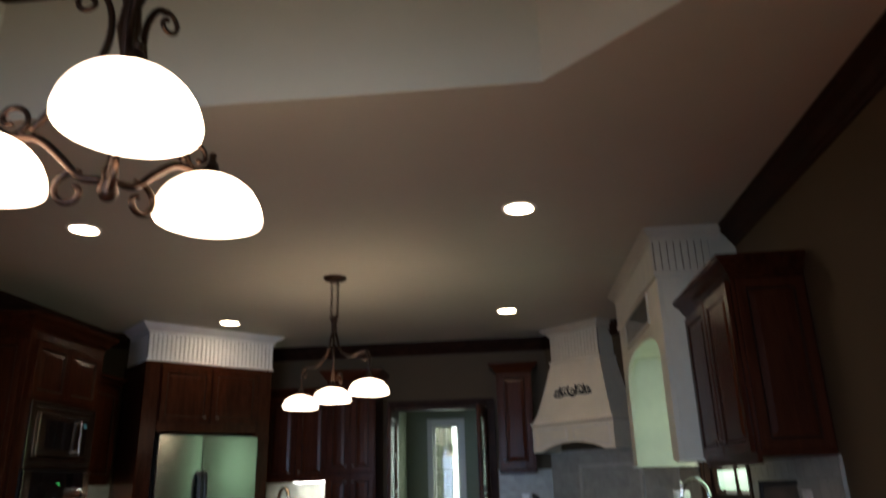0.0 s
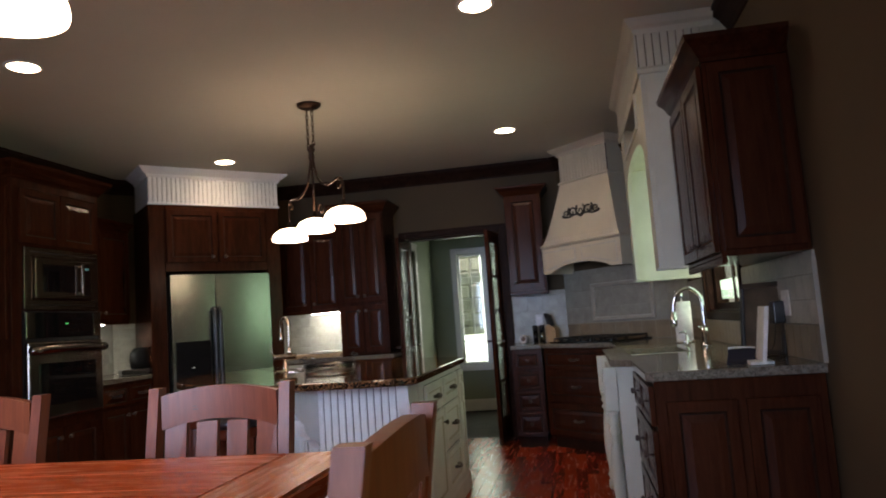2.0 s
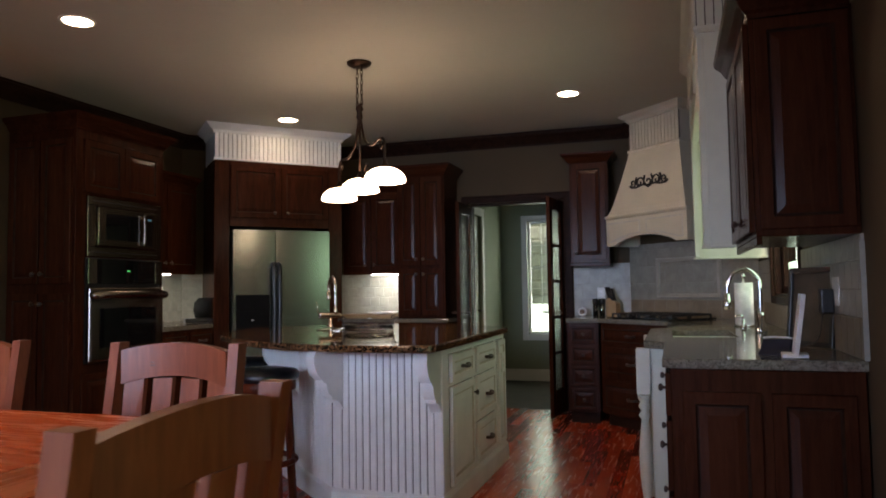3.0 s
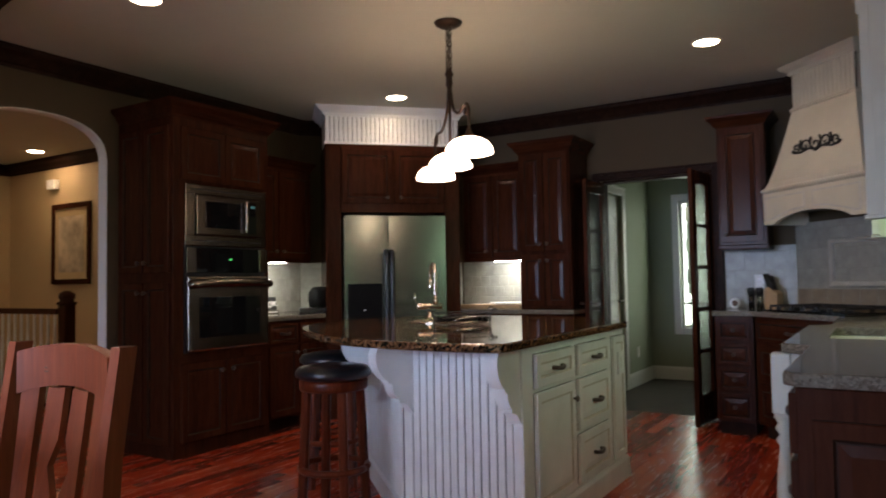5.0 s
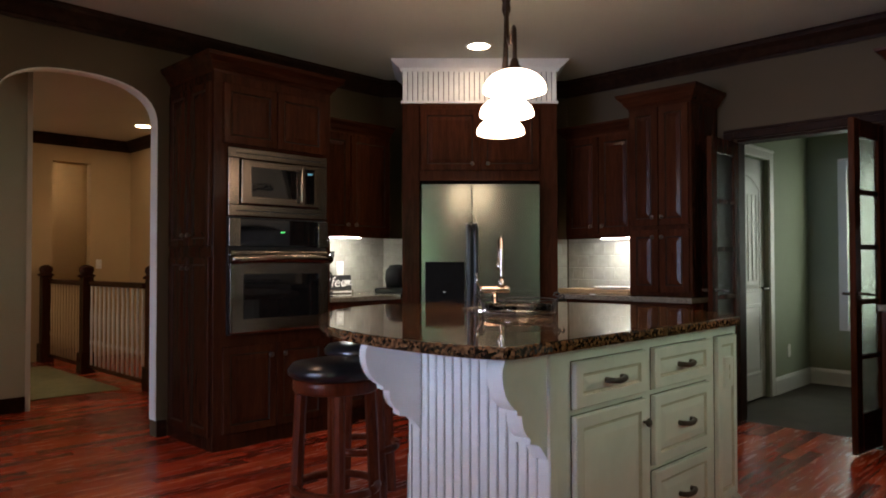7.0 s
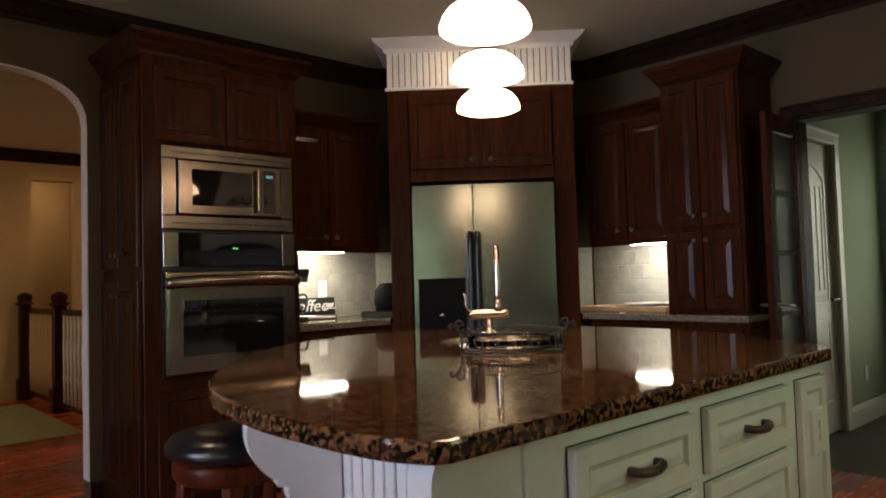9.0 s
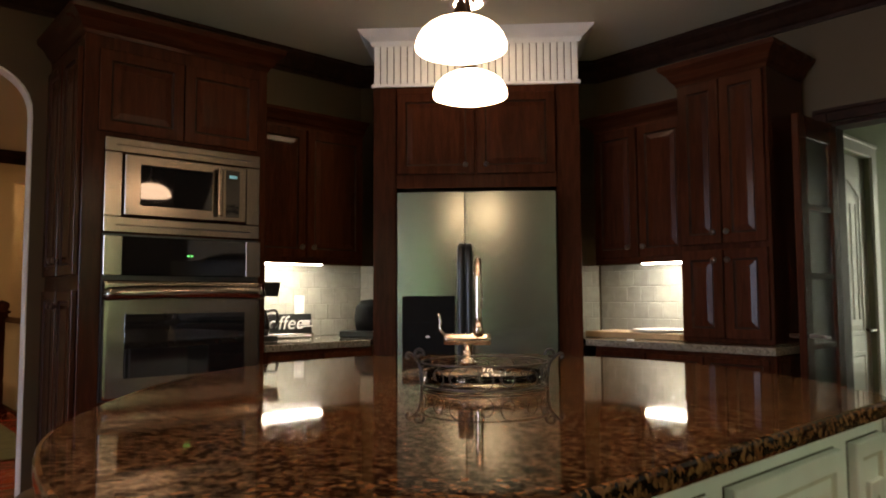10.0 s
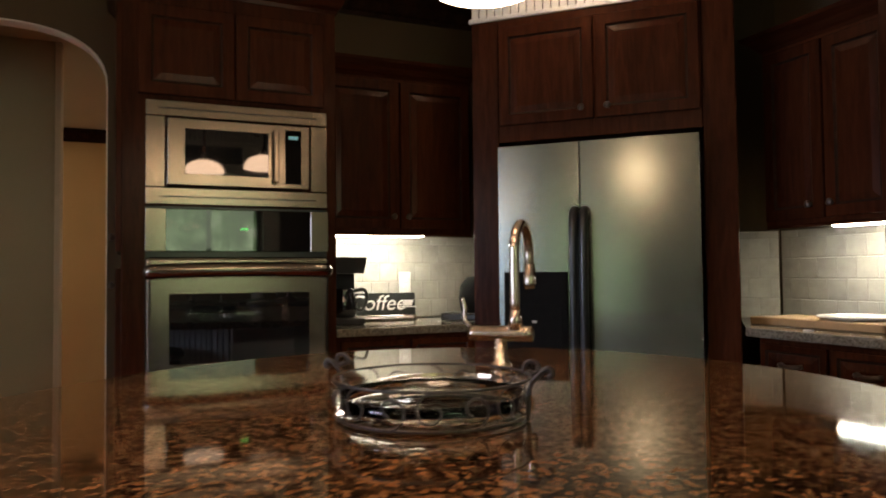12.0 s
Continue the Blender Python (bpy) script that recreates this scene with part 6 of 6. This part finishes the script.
part("small_text_bar", bm, PAPER, sg)
part("cup", lathe([(0.0, 0.0), (0.022, 0.0), (0.032, 0.03), (0.03, 0.03), (0.0, 0.03)], 16), PAPER, sg, "small white cup", pose(0.125, -0.006, 0.075) @ Matrix.Diagonal((1, 0.1, 1, 1)), True)
part("saucer", boxes((0.08, 0.168, -0.008, -0.004, 0.066, 0.072)), PAPER, sg)

kt = thing("stand_mixer", "small black countertop appliance beside the refrigerator", "appliance", pose(-2.31, 6.01, 0.9215, 0, 0, 45) @ Matrix.Scale(1.4, 4))
part("base", boxes((-0.11, 0.09, -0.06, 0.06, 0, 0.03, 0.008, 2)), BLACK, kt)
part("body", lathe([(0.0, 0.031), (0.065, 0.031), (0.075, 0.08), (0.07, 0.13), (0.045, 0.16), (0.0, 0.165)], 20, None, (0.02, 0, 0)), MATTEBLACK, kt, "", None, True)

cb = thing("cutting_board", "wooden cutting board lying on the granite counter", "cutting board", pose(-1.08, 7.13, 0.9215))
part("board_slab", boxes((-0.32, 0.31, -0.16, 0.14, 0, 0.035, 0.004, 1)), BLOCKWOOD, cb)
pl = thing("plate", "white plate with a raised rim on the cutting board", "plate", pose(-0.98, 7.13, 0.957))
part("dish", lathe([(0.0, 0.0), (0.09, 0.0), (0.16, 0.014), (0.158, 0.018), (0.09, 0.005), (0.0, 0.005)], 32), PLASTIC, pl, "", None, True)
st2 = single("counter_disc", lathe([(0, 0), (0.02, 0), (0.02, 0.004), (0, 0.005)], 14), PLASTIC, "small white disc on the granite counter", "coaster", pose(-1.02, 6.88, 0.9205))

# ---- hall things ----


def newel(x, y):
    ob = thing("newel_post", "dark-stained wooden newel post with a carved cap", "newel post", pose(x, y, 0), "stair railing")
    part("shaft", boxes((-0.055, 0.055, -0.055, 0.055, 0, 1.02, 0.006, 1)), CHERRY, ob)
    part("base", boxes((-0.075, 0.075, -0.075, 0.075, 0, 0.22, 0.008, 1)), CHERRY, ob)
    part("cap", lathe([(0.0, 1.02), (0.085, 1.02), (0.09, 1.04), (0.06, 1.055), (0.075, 1.09), (0.07, 1.125), (0.03, 1.15), (0.0, 1.155)], 20), CHERRY, ob, "", None, True)
    return ob


nw = newel(-6.05, 4.95)
copy_thing(nw, pose(-4.50, 5.00, 0))
copy_thing(nw, pose(-7.33, 4.93, 0))
for x0, x1 in ((-7.25, -6.13), (-5.98, -4.57)):
    rl = thing("stair_railing", "dark wooden handrail with slim turned balusters", "railing", pose(x0, 4.96, 0), "stair railing")
    L = x1 - x0
    part("handrail", boxes((0, L, -0.03, 0.03, 0.93, 0.985, 0.012, 2)), CHERRY, rl)
    part("bottom_rail", boxes((0, L, -0.025, 0.025, 0.06, 0.10, 0.006, 1)), CHERRY, rl)
    n = 12
    first = None
    for k in range(n):
        x = L * (k + 0.5) / n
        if first is None:
            first = part("baluster", lathe([(0.0, 0.1), (0.012, 0.1), (0.012, 0.3), (0.018, 0.34), (0.011, 0.38), (0.016, 0.6), (0.011, 0.75), (0.013, 0.93), (0.0, 0.93)], 10), HALLWALL if x0 < -7 else TRIMWHITE, rl, "", pose(x, 0, 0), True)
        else:
            same_mesh("baluster", first.data, rl, pose(x, 0, 0))
pc = thing("framed_print", "large print in a dark wooden frame on the hall wall", "picture", pose(-6.42, 5.949, 1.22))
part("picture_edge", boxes((0, 0.06, -0.03, 0, 0, 0.95, 0.005, 1), (0.72, 0.78, -0.03, 0, 0, 0.95, 0.005, 1), (0.06, 0.72, -0.03, 0, 0, 0.06), (0.06, 0.72, -0.03, 0, 0.89, 0.95)), CHERRY, pc, "dark wooden frame")
part("mat_board", boxes((0.06, 0.72, -0.012, -0.004, 0.06, 0.89)), HALLWALL, pc)
part("print", boxes((0.13, 0.65, -0.0145, -0.0125, 0.14, 0.80)), ARTMAT, pc)
single("door_chime", boxes((-6.46, -6.30, 5.88, 5.949, 2.36, 2.47, 0.006, 2)), PLASTIC, "small white chime box on the hall wall", "chime")
plate("light_switch", "white light switch on the hall wall", pose(-7.419, 5.56, 1.16, 0, 0, 90), 0.07, 0.115, False)
single("hall_rug", boxes((-6.9, -4.75, 3.95, 4.82, 0.001, 0.010, 0.003, 1)), RUGMAT, "olive-green rug on the hall floor", "rug")

# ---- floor planks, nearest last of all ----
rng = random.Random(7)
PWID, GAPW = 0.0835, 0.0012
fl = bpy.data.objects["floor"]
lengths = (0.55, 0.75, 0.95, 1.2, 1.5)
plank_mesh = {}
for L in lengths:
    bm = bmesh.new()
    h = PWID / 2 - GAPW / 2
    prism([(-h, 0), (h, 0), (h, L - GAPW), (-h, L - GAPW)], -0.012, -0.0008, bm)
    a = [bm.verts.new((x, y, 0.0)) for x, y in ((-h + 0.001, 0.001), (h - 0.001, 0.001), (h - 0.001, L - GAPW - 0.001), (-h + 0.001, L - GAPW - 0.001))]
    top = max(bm.faces, key=lambda f: f.calc_center_median().z)
    ring4 = [v for v in top.verts]
    bm.faces.remove(top)
    ring4.sort(key=lambda v: (round(v.co.y, 3) > 0.01, v.co.x))
    ring4 = [ring4[0], ring4[1], ring4[3], ring4[2]]
    for j in range(4):
        bm.faces.new((ring4[j], ring4[(j + 1) % 4], a[(j + 1) % 4], a[j]))
    bm.faces.new(a)
    me = bpy.data.meshes.new("plank")
    bmesh.ops.recalc_face_normals(bm, faces=bm.faces[:])
    bm.to_mesh(me)
    bm.free()
    me.materials.append(FLOORWOOD)
    plank_mesh[L] = me
verts, faces = [], []
count = 0
x = -7.6 + PWID / 2
while x < XE + 0.1:
    ylo, yhi = (YS - 0.1, 7.48) if x > XW - 0.1 else (1.2, 6.05)
    y = ylo - rng.random() * 1.2
    while y < yhi:
        L = rng.choice(lengths)
        a, b = max(y, ylo), min(y + L, yhi)
        inside = -2.5 < x < 2.0 and a > 2.05 and b < 6.7
        hidden = (-0.85 < x < 0.62 and 4.95 < (a + b) / 2 < 5.5)
        if b - a > 0.03:
            if inside and not hidden and b - a > L - 0.001 and count < 300:
                same_mesh("plank", plank_mesh[L], fl, pose(x, y, 0))
                count += 1
            else:
                h = PWID / 2 - GAPW / 2
                i = len(verts)
                verts += [(x - h, a, -0.012), (x + h, a, -0.012), (x + h, b - GAPW, -0.012), (x - h, b - GAPW, -0.012), (x - h, a, 0), (x + h, a, 0), (x + h, b - GAPW, 0), (x - h, b - GAPW, 0)]
                faces += [(i + 4, i + 5, i + 6, i + 7), (i, i + 1, i + 5, i + 4), (i + 1, i + 2, i + 6, i + 5), (i + 2, i + 3, i + 7, i + 6), (i + 3, i, i + 4, i + 7)]
        y += L
    x += PWID
me = bpy.data.meshes.new("planks")
me.from_pydata(verts, [], faces)
me.materials.append(FLOORWOOD)
rest = new("planks", me)
rest.parent = fl
tagged(rest, "", "", "", "stuff")
